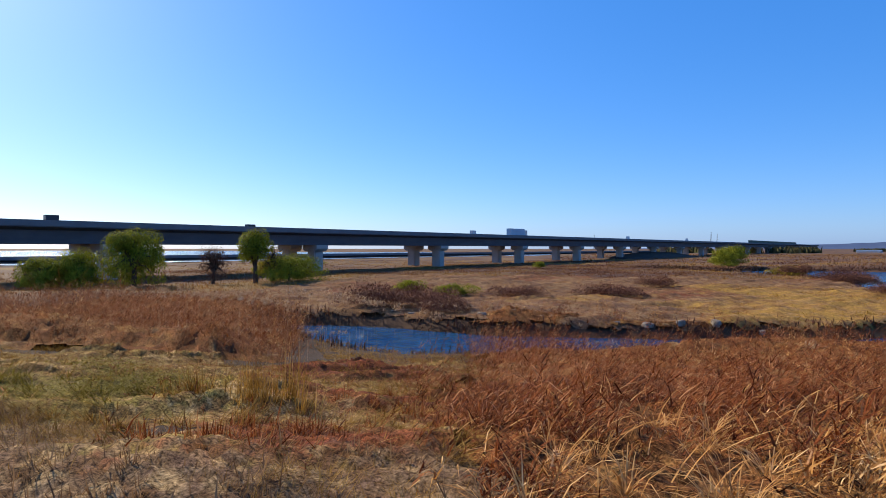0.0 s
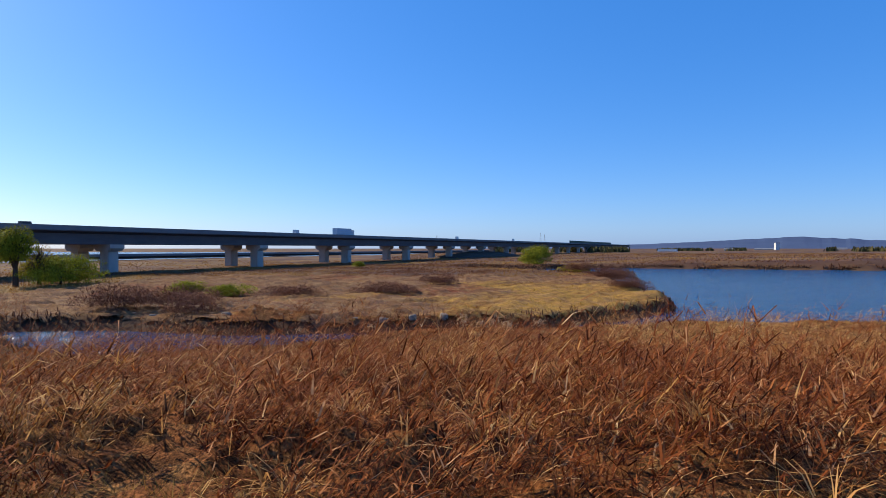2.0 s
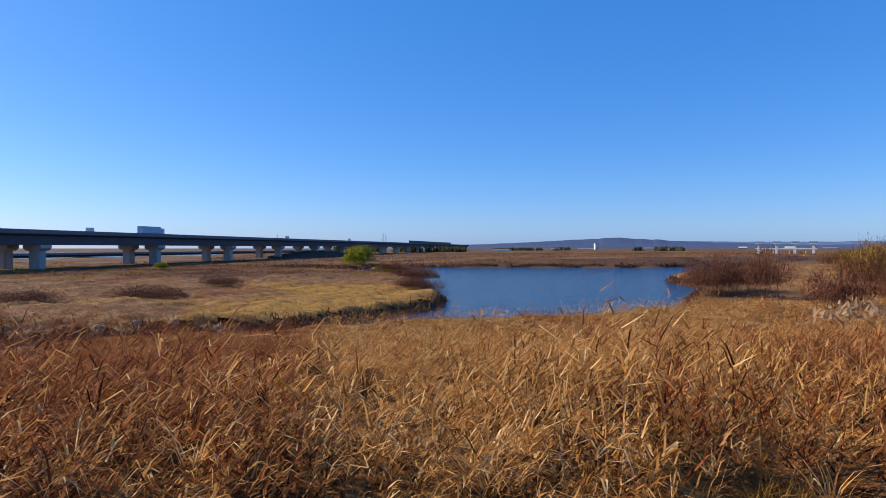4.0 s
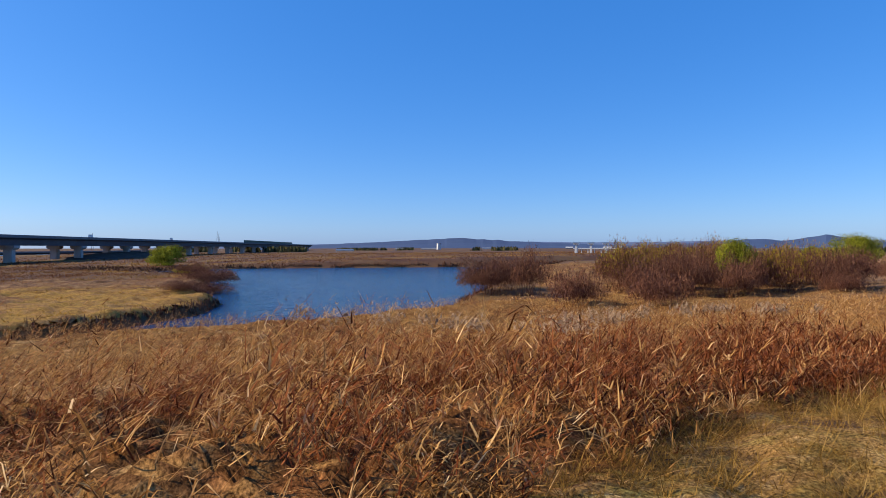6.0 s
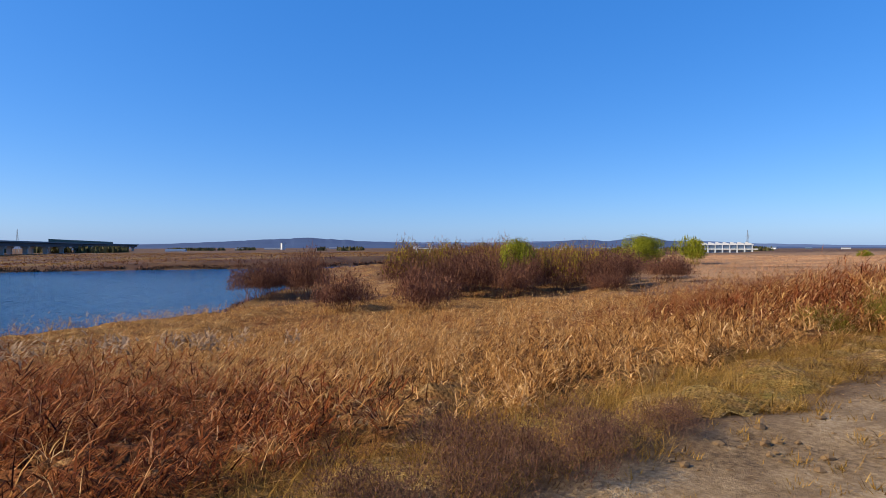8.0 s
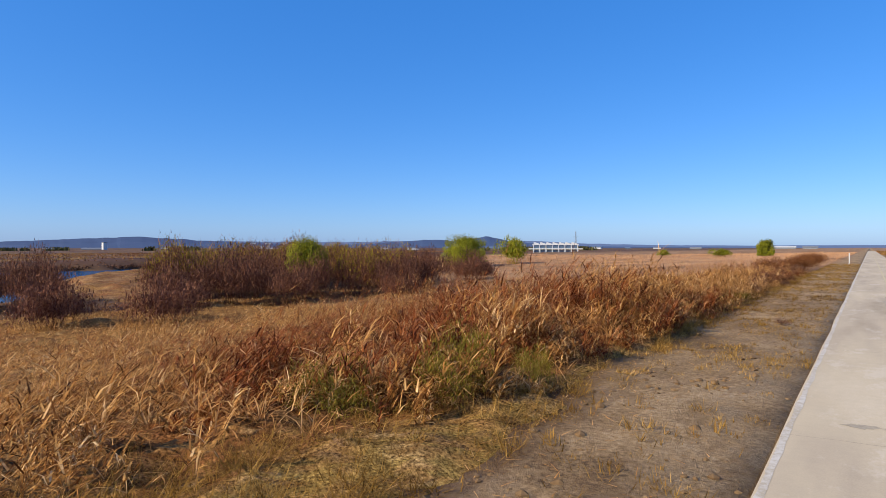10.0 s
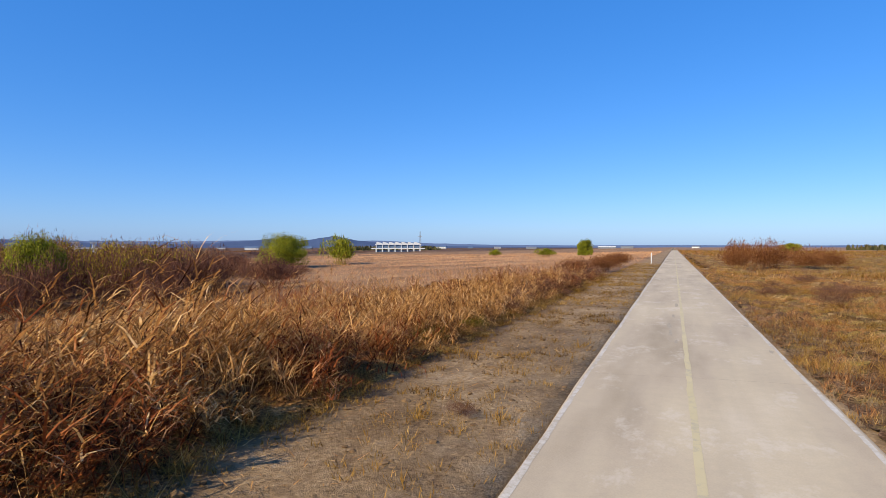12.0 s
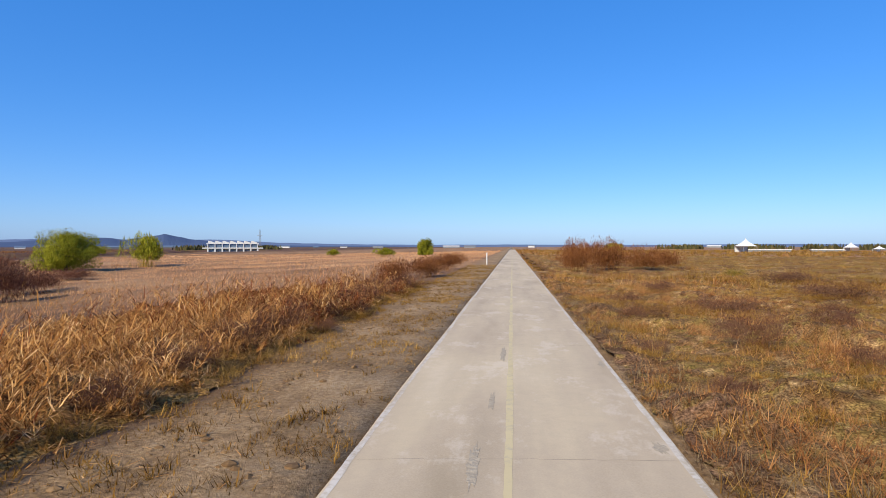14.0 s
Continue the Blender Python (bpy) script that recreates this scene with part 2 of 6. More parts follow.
field = m.ramp(m.math("ADD", m.math("MULTIPLY", drift, 0.7), m.math("MULTIPLY", n2, 0.3)), [(k / (len(RIVERLAND) - 1), c) for k, c in enumerate(RIVERLAND)])
meadow = m.ramp(m.math("ADD", m.math("MULTIPLY", m.noise(0.05, 4.0), 0.6), m.math("MULTIPLY", n1, 0.4)), [(0.36, (0.24, 0.125, 0.066)), (0.5, (0.42, 0.245, 0.135)), (0.64, (0.56, 0.36, 0.21))])
dry = m.t.nodes.new("ShaderNodeAttribute")
dry.attribute_name = "meadow"
field = m.mix(dry.outputs["Fac"], m.mix(1.0, field, (0.56, 0.50, 0.44), "MULTIPLY"), m.mix(1.0, meadow, (0.80, 0.76, 0.66), "MULTIPLY"))
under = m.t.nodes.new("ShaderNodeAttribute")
under.attribute_name = "shaded_litter"
# brown litter, its colour deepened to hold the shade at the reeds' foot
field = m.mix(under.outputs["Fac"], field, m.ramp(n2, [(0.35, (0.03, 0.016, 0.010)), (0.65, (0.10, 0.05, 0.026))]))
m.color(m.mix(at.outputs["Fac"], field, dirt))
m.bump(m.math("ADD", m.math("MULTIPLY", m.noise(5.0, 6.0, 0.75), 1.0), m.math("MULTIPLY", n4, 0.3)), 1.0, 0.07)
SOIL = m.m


# thatch: the dead leaves packed under the standing growth; a tint gives its kind and the reed bed's inner shade
m = Mat("thatch", 0.9)
m.bsdf.inputs["Specular IOR Level"].default_value = 0.04
at = m.t.nodes.new("ShaderNodeAttribute")
at.attribute_name = "tint"
n1 = m.noise(26.0, 4.0, 0.7, stretch=(1.0, 1.0, 0.45))
n2 = m.noise(3.0, 3.0)
c = m.mix(1.0, at.outputs["Color"], m.ramp(n1, [(0.36, (0.22, 0.19, 0.16)), (0.5, (0.8, 0.78, 0.74)), (0.60, (1.3, 1.3, 1.25)), (0.70, (1.9, 1.95, 1.9))]), "MULTIPLY")
c = m.mix(1.0, c, m.ramp(n2, [(0.35, (0.7, 0.68, 0.66)), (0.65, (1.2, 1.2, 1.2))]), "MULTIPLY")
m.color(c, 1.0)
m.bump(n1, 0.6, 0.03)
THATCH = m.m


# ---------------------------------------------------------------- mesh helpers
def link_mesh(name, me, material, parent=None, label=""):
    if material:
        me.materials.append(material)
    ob = new(name, me)
    if parent:
        ob.parent = parent
    return tagged(ob, label) if label else ob


def part(name, bm, material, parent, label=""):
    me = bpy.data.meshes.new(name)
    bm.to_mesh(me)
    bm.free()
    return link_mesh(name, me, material, parent, label)


def thing(name, x, y, z, label, category, group="", turn=0.0):
    ob = new(name)
    ob.empty_display_size = 0.2
    ob.matrix_basis = pose(x, y, z, 0, 0, turn)
    return tagged(ob, label, category, group)


def box(bm, lo, hi, bevel=0.0):
    got = bmesh.ops.create_cube(bm, size=1)["verts"]
    for v in got:
        for k in range(3):
            v.co[k] = (lo[k] + hi[k]) / 2 + v.co[k] * (hi[k] - lo[k])
    if bevel:
        bmesh.ops.bevel(bm, geom=list({e for v in got for e in v.link_edges}), offset=bevel, segments=2, affect="EDGES")
    return got


def box_bm(lo, hi, bevel=0.0):
    bm = bmesh.new()
    box(bm, lo, hi, bevel)
    return bm


def tube(bm, a, b, r1, r2, sides=6):
    a, b = Vector(a), Vector(b)
    turn = (b - a).to_track_quat("Z", "Y").to_matrix().to_4x4()
    m = Matrix.Translation((a + b) / 2) @ turn
    bmesh.ops.create_cone(bm, cap_ends=True, segments=sides, radius1=r1, radius2=r2, depth=(b - a).length, matrix=m)


class Sheaf:
    """Gathers many thin ribbons into one mesh."""

    def __init__(self, seed):
        self.v, self.q, self.t, self.n = [], [], [], 0
        self.r = np.random.default_rng(seed)

    def ribbons(self, base, turn, length, width, lean, bend, segs=3, twist=0.0, tip=0.0):
        base = np.asarray(base, float)
        n = len(base)
        if n == 0:
            return
        full = lambda a: np.broadcast_to(np.asarray(a, float), (n,))
        turn, length, width, lean, bend, twist = (full(a) for a in (turn, length, width, lean, bend, twist))
        side = np.stack([-np.sin(turn + twist), np.cos(turn + twist), 0 * turn], -1)
        p, rows = base.copy(), []
        for k in range(segs):
            w = width * (1 - (1 - tip) * (k / segs) ** 1.6) * 0.5
            rows += [p - side * w[:, None], p + side * w[:, None]]
            th = lean + bend * ((k + 0.5) / segs) ** 1.3
            p = p + (length / segs)[:, None] * np.stack([np.sin(th) * np.cos(turn), np.sin(th) * np.sin(turn), np.cos(th)], -1)
        rows.append(p)
        k = 2 * segs + 1
        self.v.append(np.stack(rows, 1).reshape(-1, 3))
        first = self.n + np.arange(n)[:, None] * k
        for s in range(segs - 1):
            self.q.append(first + np.array([[2 * s, 2 * s + 1, 2 * s + 3, 2 * s + 2]]))
        self.t.append(first + np.array([[k - 3, k - 2, k - 1]]))
        self.n += n * k

    def mesh(self, name):
        me = bpy.data.meshes.new(name)
        v = np.concatenate(self.v)
        q = np.concatenate(self.q) if self.q else np.zeros((0, 4), int)
        t = np.concatenate(self.t)
        me.vertices.add(len(v))
        me.vertices.foreach_set("co", v.ravel().astype(np.float32))
        me.loops.add(q.size + t.size)
        me.loops.foreach_set("vertex_index", np.r_[q.ravel(), t.ravel()].astype(np.int32))
        me.polygons.add(len(q) + len(t))
        me.polygons.foreach_set("loop_start", np.r_[np.arange(len(q)) * 4, q.size + np.arange(len(t)) * 3].astype(np.int32))
        me.update(calc_edges=True)
        return me


# ---------------------------------------------------------------- the lie of the land
WATER_Z = -6.6
RIVER = [(-59, -47), (-46, -34), (-40, -24), (-45, -12), (-53, 0), (-60, 20), (-61, 38), (-65, 57), (-76, 62), (-85, 69), (-110, 90),
         (-136, 97), (-150, 120), (-156, 131), (-184, 155), (-200, 230), (-188, 345), (-215, 540), (-330, 640), (-270, 400), (-252, 224),
         (-232, 150), (-248, 92), (-256, 46), (-238, 24), (-262, 4), (-246, -6), (-181, 36), (-132, 34), (-112, 30), (-96, 33), (-83, 29),
         (-72, 20), (-65, 10), (-62, 0), (-60, -10), (-58, -22), (-61, -36)]


def river_edge(x, y):
    """Metres to the river's edge, below zero in the water."""
    px = np.array(RIVER, float)
    a, b = px, np.roll(px, -1, 0)
    best = np.full(np.shape(x), 1e9)
    inside = np.zeros(np.shape(x), bool)
    for (ax, ay), (bx, by) in zip(a, b):
        dx, dy = bx - ax, by - ay
        k = np.clip(((x - ax) * dx + (y - ay) * dy) / (dx * dx + dy * dy), 0, 1)
        best = np.minimum(best, np.hypot(x - ax - k * dx, y - ay - k * dy))
        cross = ((ay > y) != (by > y)) & (x < (bx - ax) * (y - ay) / (by - ay + 1e-12) + ax)
        inside ^= cross
    return np.where(inside, -best, best)


def wave(x, y, s, seed=0.0):
    """Cheap smooth unevenness, about -1 to 1."""
    return (np.sin(x * s + 1.3 * np.sin(y * s * 0.7 + seed)) + np.sin(y * s * 1.1 + 1.7 * np.sin(x * s * 0.6 + 2 * seed)) + 0.6 * np.sin((x + y) * s * 2.3 + seed)) / 2.6


def front(y):
    """Where the tall growth begins on the river side of the road."""
    return np.interp(y, [-60, 12, 26, 30.5, 42, 53, 400], [-4.75, -4.75, -4.9, -6.3, -6.3, -4.5, -4.6]) + 0.25 * wave(0 * y, y, 1.1)


def margin(y):
    """Where the matted grass ends and the bare dirt begins."""
    return front(y) + np.interp(y, [-60, 16, 25, 30.5, 37, 48, 54, 400], [0.4, 0.5, 0.7, 2.8, 2.0, 1.95, 0.35, 0.3])


def land(x, y):
    x, y = np.asarray(x, float), np.asarray(y, float)
    low = np.interp(y, [-400, 45, 90, 170, 400, 1500], [-5.4, -5.4, -4.2, -2.7, -1.6, -1.6])
    wide = np.interp(y, [-400, 45, 100, 250, 600], [36, 36, 46, 90, 140])
    k = np.clip((-x - 5.0) / wide, 0, 1)
    z = low * np.interp(k, [0, 0.2, 0.55, 0.8, 1], [0, 0.22, 0.58, 0.83, 1])
    z = np.where(x > 1.6, -0.12 * np.clip((x - 1.63) / 1.27, 0, 1) - 0.35 * np.clip((x - 2) / 25, 0, 1) + (0.10 * wave(x, y, 0.5, 2.0) + 0.07 * wave(x, y, 1.7, 6.0)) * np.clip((x - 1.9) / 2, 0, 1), z)
    far = np.clip((-x - 250) / 400, 0, 1) * np.clip((900 - y) / 500, 0, 1)
    z = z * (1 - far) + far * -4.6
    z = z + (0.03 * wave(x, y, 1.9) + 0.02 * wave(x, y, 4.3, 2.0)) * np.clip((-x - 1.7) / 1.0, 0, 1) + 0.25 * wave(x, y, 0.21, 1.0) * np.clip((-x - 14) / 20, 0, 1)
    low_k = np.clip((-x - 45) / 20, 0, 1) * np.clip((300 + x) / 100, 0, 1)
    z = z + low_k * (0.16 * wave(x, y, 0.9, 3.0) + 0.12 * wave(x, y, 1.9, 5.0))
    d = river_edge(x, y)
    bank = WATER_Z + np.where(d > 0, 0.05 + np.minimum(d, 0.9) * 1.1 + np.maximum(d - 0.9, 0) * 0.4, np.maximum(d * 0.35, -1.6))
    z = np.where(d < 12, np.minimum(z, bank), z)
    # the wide estuary beyond the low bridge
    across = (x + 226.4) * -0.358 + (y + 81.7) * -0.934
    along = (x + 226.4) * -0.934 + (y + 81.7) * 0.358
    sea = np.clip((across - 158) / 6, 0, 1) * np.clip((2300 - across) / 300, 0, 1) * np.clip((700 - along) / 60, 0, 1)
    z = np.where(sea > 0, z + sea * (-7.8 - z), z)
    return np.where((x > -1.62) & (x < 1.62), -0.16, z - 0.022 * np.clip(1 - (np.abs(x) - 1.6) / 0.5, 0, 1))


def steps(*runs):
    out = []
    for a, b, s in runs:
        out.append(np.arange(a, b, s))
    return np.concatenate(out)


gx = np.r_[-4500, -3200, -2300, -1700, -1300, -1000, -800, -650, -540, -470, steps((-420, -130, 6), (-130, -32, 1.4), (-32, -4.6, 0.6), (-4.6, -1.75, 0.19)), -1.63, -1.60, 1.60, 1.63, 1.75, steps((1.9, 14, 0.3), (14, 60, 2)), 65, 75, 90, 110, 140, 190, 260, 360, 500, 700, 1000, 1500, 2300, 3300, 4500]
gy = np.r_[-4500, -3200, -2300, -1600, -1100, -800, -600, -450, -350, steps((-290, -60, 5), (-60, 150, 0.9), (150, 300, 3), (300, 620, 8)), 640, 700, 800, 950, 1150, 1400, 1800, 2400, 3200, 4500]
X, Y = np.meshgrid(gx, gy)
Z = land(X, Y)
nx, ny = len(gx), len(gy)
idx = np.arange(nx * ny).reshape(ny, nx)
me = bpy.data.meshes.new("ground")
me.vertices.add(nx * ny)
me.vertices.foreach_set("co", np.stack([X, Y, Z], -1).astype(np.float32).ravel())
quads = np.stack([idx[:-1, :-1], idx[:-1, 1:], idx[1:, 1:], idx[1:, :-1]], -1).reshape(-1, 4)
me.loops.add(quads.size)
me.loops.foreach_set("vertex_index", quads.ravel().astype(np.int32))
me.polygons.add(len(quads))
me.polygons.foreach_set("loop_start", (np.arange(len(quads)) * 4).astype(np.int32))
me.update(calc_edges=True)
me.polygons.foreach_set("use_smooth", np.ones(len(quads), bool))
verge = np.clip((X - margin(Y)) / 0.8 + 0.5, 0, 1) * np.clip((2.1 - X) / 0.5, 0, 1) * np.interp(Y, [18, 26], [0.0, 1])
me.attributes.new("verge", "FLOAT", "POINT").data.foreach_set("value", verge.astype(np.float32).ravel())
me.attributes.new("gravel", "FLOAT", "POINT").data.foreach_set("value", (np.clip((X + 2.7) / 0.5, 0, 1) * np.clip(-X, 0, 1)).astype(np.float32).ravel())
shaded_litter = np.clip((front(Y) + 0.3 + np.interp(Y, [8, 22], [2.8, 0]) - X) / 0.5, 0, 1) * np.clip((X + 66) / 8, 0, 1) * np.clip((110 - Y) / 40, 0, 1)
me.attributes.new("shaded_litter", "FLOAT", "POINT").data.foreach_set("value", shaded_litter.astype(np.float32).ravel())
me.attributes.new("meadow", "FLOAT", "POINT").data.foreach_set("value", np.maximum(np.clip((Y - 70) / 50, 0, 1) * np.clip((X + 48 + 0.8 * (Y - 100)) / 22, 0, 1) * np.clip((X + 190) / 60, 0, 1), np.clip((X - 1.5) / 1.0, 0, 1)).astype(np.float32).ravel())
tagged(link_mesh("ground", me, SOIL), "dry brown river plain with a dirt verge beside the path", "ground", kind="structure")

bm = bmesh.new()
for x0, x1, y0, y1 in ((-345, -36, -60, 660), (-3400, 80, -3400, -60), (-3400, -345, -60, 500)):
    vs = [bm.verts.new((x, y, WATER_Z)) for x, y in ((x0, y0), (x1, y0), (x1, y1), (x0, y1))]
    bm.faces.new(vs)
tagged(part("water", bm, WATER, None), "rippled blue river water between grassy banks", "river", kind="structure")

# ---------------------------------------------------------------- the path of concrete
HALF = 1.61
bm = bmesh.new()
ys = np.arange(-120, 430.1, 2.5)
rg = np.random.default_rng(5)
rows = []
for y in ys:
    jl, jr = rg.normal(0, 0.012, 2)
    rows.append([bm.verts.new((x, y, z)) for x, z in ((-HALF - 0.01 + jl, -0.2), (-HALF + jl, -0.012), (-HALF + 0.03 + jl, 0), (0, 0.012), (HALF - 0.03 + jr, 0), (HALF + jr, -0.012), (HALF + 0.01 + jr, -0.2))])
for a, b in zip(rows, rows[1:]):
    for i in range(6):
        bm.faces.new((a[i], a[i + 1], b[i + 1], b[i]))
tagged(part("road", bm, CONCRETE, None), "pale grey concrete cycle path with worn painted lines", "path", kind="structure")


def painted_line(name, x0, x1, material, ragged, label):
    bm = bmesh.new()
    step = 0.12
    ys = np.arange(20, 160, step)
    soft = lambda: np.convolve(rg.normal(0, ragged * 2, len(ys)), np.ones(5) / 5, "same")
    near = list(zip(ys, soft(), soft())) + [(y, 0, 0) for y in np.arange(162, 428, 6)]
    prev = None
    z = lambda x: 0.012 * (1 - abs(x) / HALF) + 0.0018
    for y, a, b in near:
        row = [bm.verts.new((x, y, z(x))) for x in (x0 + a, x1 + b)]
        if prev:
            bm.faces.new((prev[0], prev[1], row[1], row[0]))
        prev = row
    return tagged(part(name, bm, material, None), label, "road marking", kind="structure")


JOINT = plain("joint_filler", [(0.28, 0.235, 0.18), (0.48, 0.41, 0.31)], 9.0, 0.95)
road = bpy.data.objects["road"]
for k in range(-3, 18):
    y = 53.0 + k * 6.5
    bm = bmesh.new()
    prev = None
    for i in range(21):
        x = -HALF + 0.02 + (2 * HALF - 0.04) * i / 20
        w = 0.003 + 0.003 * rg.random()
        yy = y + 0.10 * x + 0.008 * rg.normal()
        zz = 0.012 * (1 - abs(x) / HALF) + 0.0012
        row = [bm.verts.new((x, yy - w, zz)), bm.verts.new((x, yy + w, zz))]
        if prev:
            bm.faces.new((prev[0], row[0], row[1], prev[1]))
        prev = row
    part("slab_joint", bm, JOINT, road)


def worn_patch(x, y, wide, long, seed):
    """A ragged dark scar where the slab's skin has flaked off."""
    r = np.random.default_rng(seed)
    bm = bmesh.new()
    mid = bm.verts.new((x, y, 0.012 * (1 - abs(x) / HALF) + 0.003))
    ring = []
    for i in range(26):
        a = i / 26 * 2 * math.pi
        k = r.uniform(0.45, 1.0)
        px, py = x + math.cos(a) * wide / 2 * k, y + math.sin(a) * long / 2 * k
        ring.append(bm.verts.new((px, py, 0.012 * (1 - abs(px) / HALF) + 0.003)))
    for i in range(26):
        bm.faces.new((mid, ring[i], ring[(i + 1) % 26]))
    part("worn_patch", bm, FLAKED, road)


FLAKED = plain("flaked_concrete", [(0.32, 0.27, 0.20), (0.46, 0.39, 0.29), (0.56, 0.48, 0.36)], 14.0, 0.95, bump=0.4)
for i, (x, y, w, l) in enumerate(((-0.36, 70.9, 0.11, 1.3), (-0.40, 72.3, 0.14, 1.5), (-0.30, 74.6, 0.10, 1.2), (-0.24, 69.6, 0.08, 0.7), (-0.20, 78.0, 0.12, 1.8), (1.42, 73.0, 0.16, 0.5), (1.46, 77.2, 0.14, 0.7), (1.44, 69.0, 0.12, 0.4), (-0.9, 53.6, 0.5, 0.25))):
    worn_patch(x, y, w, l, i)

painted_line("edge_line", -HALF + 0.03, -HALF + 0.095, EDGE_PAINT, 0.007, "worn white line along the concrete edge")
painted_line("edge_line", HALF - 0.095, HALF - 0.03, EDGE_PAINT, 0.007, "worn white line along the concrete edge")
painted_line("centre_line", -0.11, -0.03, MID_PAINT, 0.006, "faded cream centre line on the concrete")

# ---------------------------------------------------------------- growth
def scatter(rng, x0, x1, y0, y1, per):
    n = int((x1 - x0) * (y1 - y0) * per)
    return rng.uniform(x0, x1, n), rng.uniform(y0, y1, n)


def keep(mask, *arrays):
    return [a[mask] for a in arrays]


def tussocks(rng, x0, x1, y0, y1, per, each, radius):
    """Plants in clumps: place, clump number, way out of the clump, and one random size a clump."""
    cx, cy = scatter(rng, x0, x1, y0, y1, per)
    k = np.repeat(np.arange(len(cx)), rng.poisson(each, len(cx)))
    a, rad = rng.uniform(0, 6.28, len(k)), radius * np.abs(rng.normal(0, 1, len(k)))
    size = rng.uniform(0.0, 1.0, len(cx))[k]
    return cx[k] + rad * np.cos(a), cy[k] + rad * np.sin(a), a, size


def stalks(s, x, y, h, out, leaves, stem_w, leaf_w, wind=1.9, droop=1.4, leaf_l=0.33, stem_segs=3, leaf_segs=3, lean=0.2):
    """Reed stalks with drooping leaves at x, y of heights h."""
    r, n = s.r, len(x)
    base = np.stack([x, y, land(x, y) - 0.03], -1)
    turn = np.where(r.random(n) < 0.6, out + r.normal(0, 0.5, n), wind + r.normal(0, 0.9, n))
    tilt = np.abs(r.normal(0, lean, n)) + 0.04
    bent = r.random(n) < 0.12
    tilt = np.where(bent, r.uniform(0.5, 1.2, n), tilt)
    s.ribbons(base, turn, h, stem_w * r.uniform(0.7, 1.3, n), tilt, r.uniform(0.0, 0.9, n), stem_segs, twist=r.uniform(0, 3, n), tip=0.5)
    for _ in range(leaves):
        f = r.uniform(0.22, 1.0, n) ** 0.7
        at = base + (f * h)[:, None] * np.stack([np.sin(tilt + 0.15 * f) * np.cos(turn), np.sin(tilt + 0.15 * f) * np.sin(turn), np.cos(tilt + 0.15 * f)], -1)
        lt = np.where(r.random(n) < 0.5, wind + r.normal(0, 0.8, n), r.uniform(0, 6.28, n))
        s.ribbons(at, lt, leaf_l * np.sqrt(h) * r.uniform(0.5, 1.4, n), leaf_w * r.uniform(0.5, 1.5, n), r.uniform(0.3, 1.1, n), droop * r.uniform(0.3, 1.2, n), leaf_segs, twist=r.normal(0, 0.7, n), tip=0.12)


def tops(y, d):
    """Height of the reeds, by the place along the road and the depth into the bed."""
    by = np.interp(y, [-60, -12, -7, 2, 12, 27, 31, 36, 46, 52, 55.5, 58.5, 62, 65, 80, 95, 160], [0.7, 0.6, 0.9, 1.25, 1.15, 1.25, 1.0, 1.1, 0.8, 0.8, 0.95, 1.25, 1.6, 1.3, 1.1, 1.0, 0.8])
    return by * np.interp(d, [0, 0.5, 1.6, 4, 9], [0.55, 0.75, 1.0, 1.1, 1.35])


def rusty(x, y):
    """1 where the reeds are rust-brown, 0 where they are golden."""
    k = np.interp(y, [-60, 0, 4, 6.5, 11.5, 14, 22, 28, 33, 37.5, 40, 52, 56, 62, 66, 80, 90], [1, 0.8, 0.6, 0.95, 0.95, 0.25, 0.3, 0.55, 0.95, 0.95, 0.2, 0.3, 0.75, 0.7, 0.22, 0.3, 0.6]) - np.clip((-x - 10) / 12, 0, 1) * np.interp(y, [10, 24], [0, 0.45])
    return np.clip(k + 0.35 * wave(x, y, 0.35, 4.0), 0, 1)


def low_ground(x, y):
    """The trodden hollow at the start, where no tall reeds stand."""
    side = y < -8.6 + np.interp(-x, [12, 24], [0.42, 0.27]) * (x + 0.9) + 0.9 * wave(x, y, 0.7, 2.0)
    return side & ((x > -19 + 1.5 * wave(x, y, 0.4, 1.0)) | (y > -8.9 + 0.6 * (x + 0.9)))


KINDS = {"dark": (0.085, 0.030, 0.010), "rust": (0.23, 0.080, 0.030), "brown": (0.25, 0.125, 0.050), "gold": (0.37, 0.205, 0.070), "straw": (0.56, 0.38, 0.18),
         "olive": (0.27, 0.185, 0.050), "green": (0.25, 0.205, 0.040), "grey": (0.22, 0.145, 0.085), "mauve": (0.16, 0.090, 0.065), "red": (0.22, 0.060, 0.032), "ochre": (0.42, 0.255, 0.060), "tan": (0.34, 0.215, 0.115)}


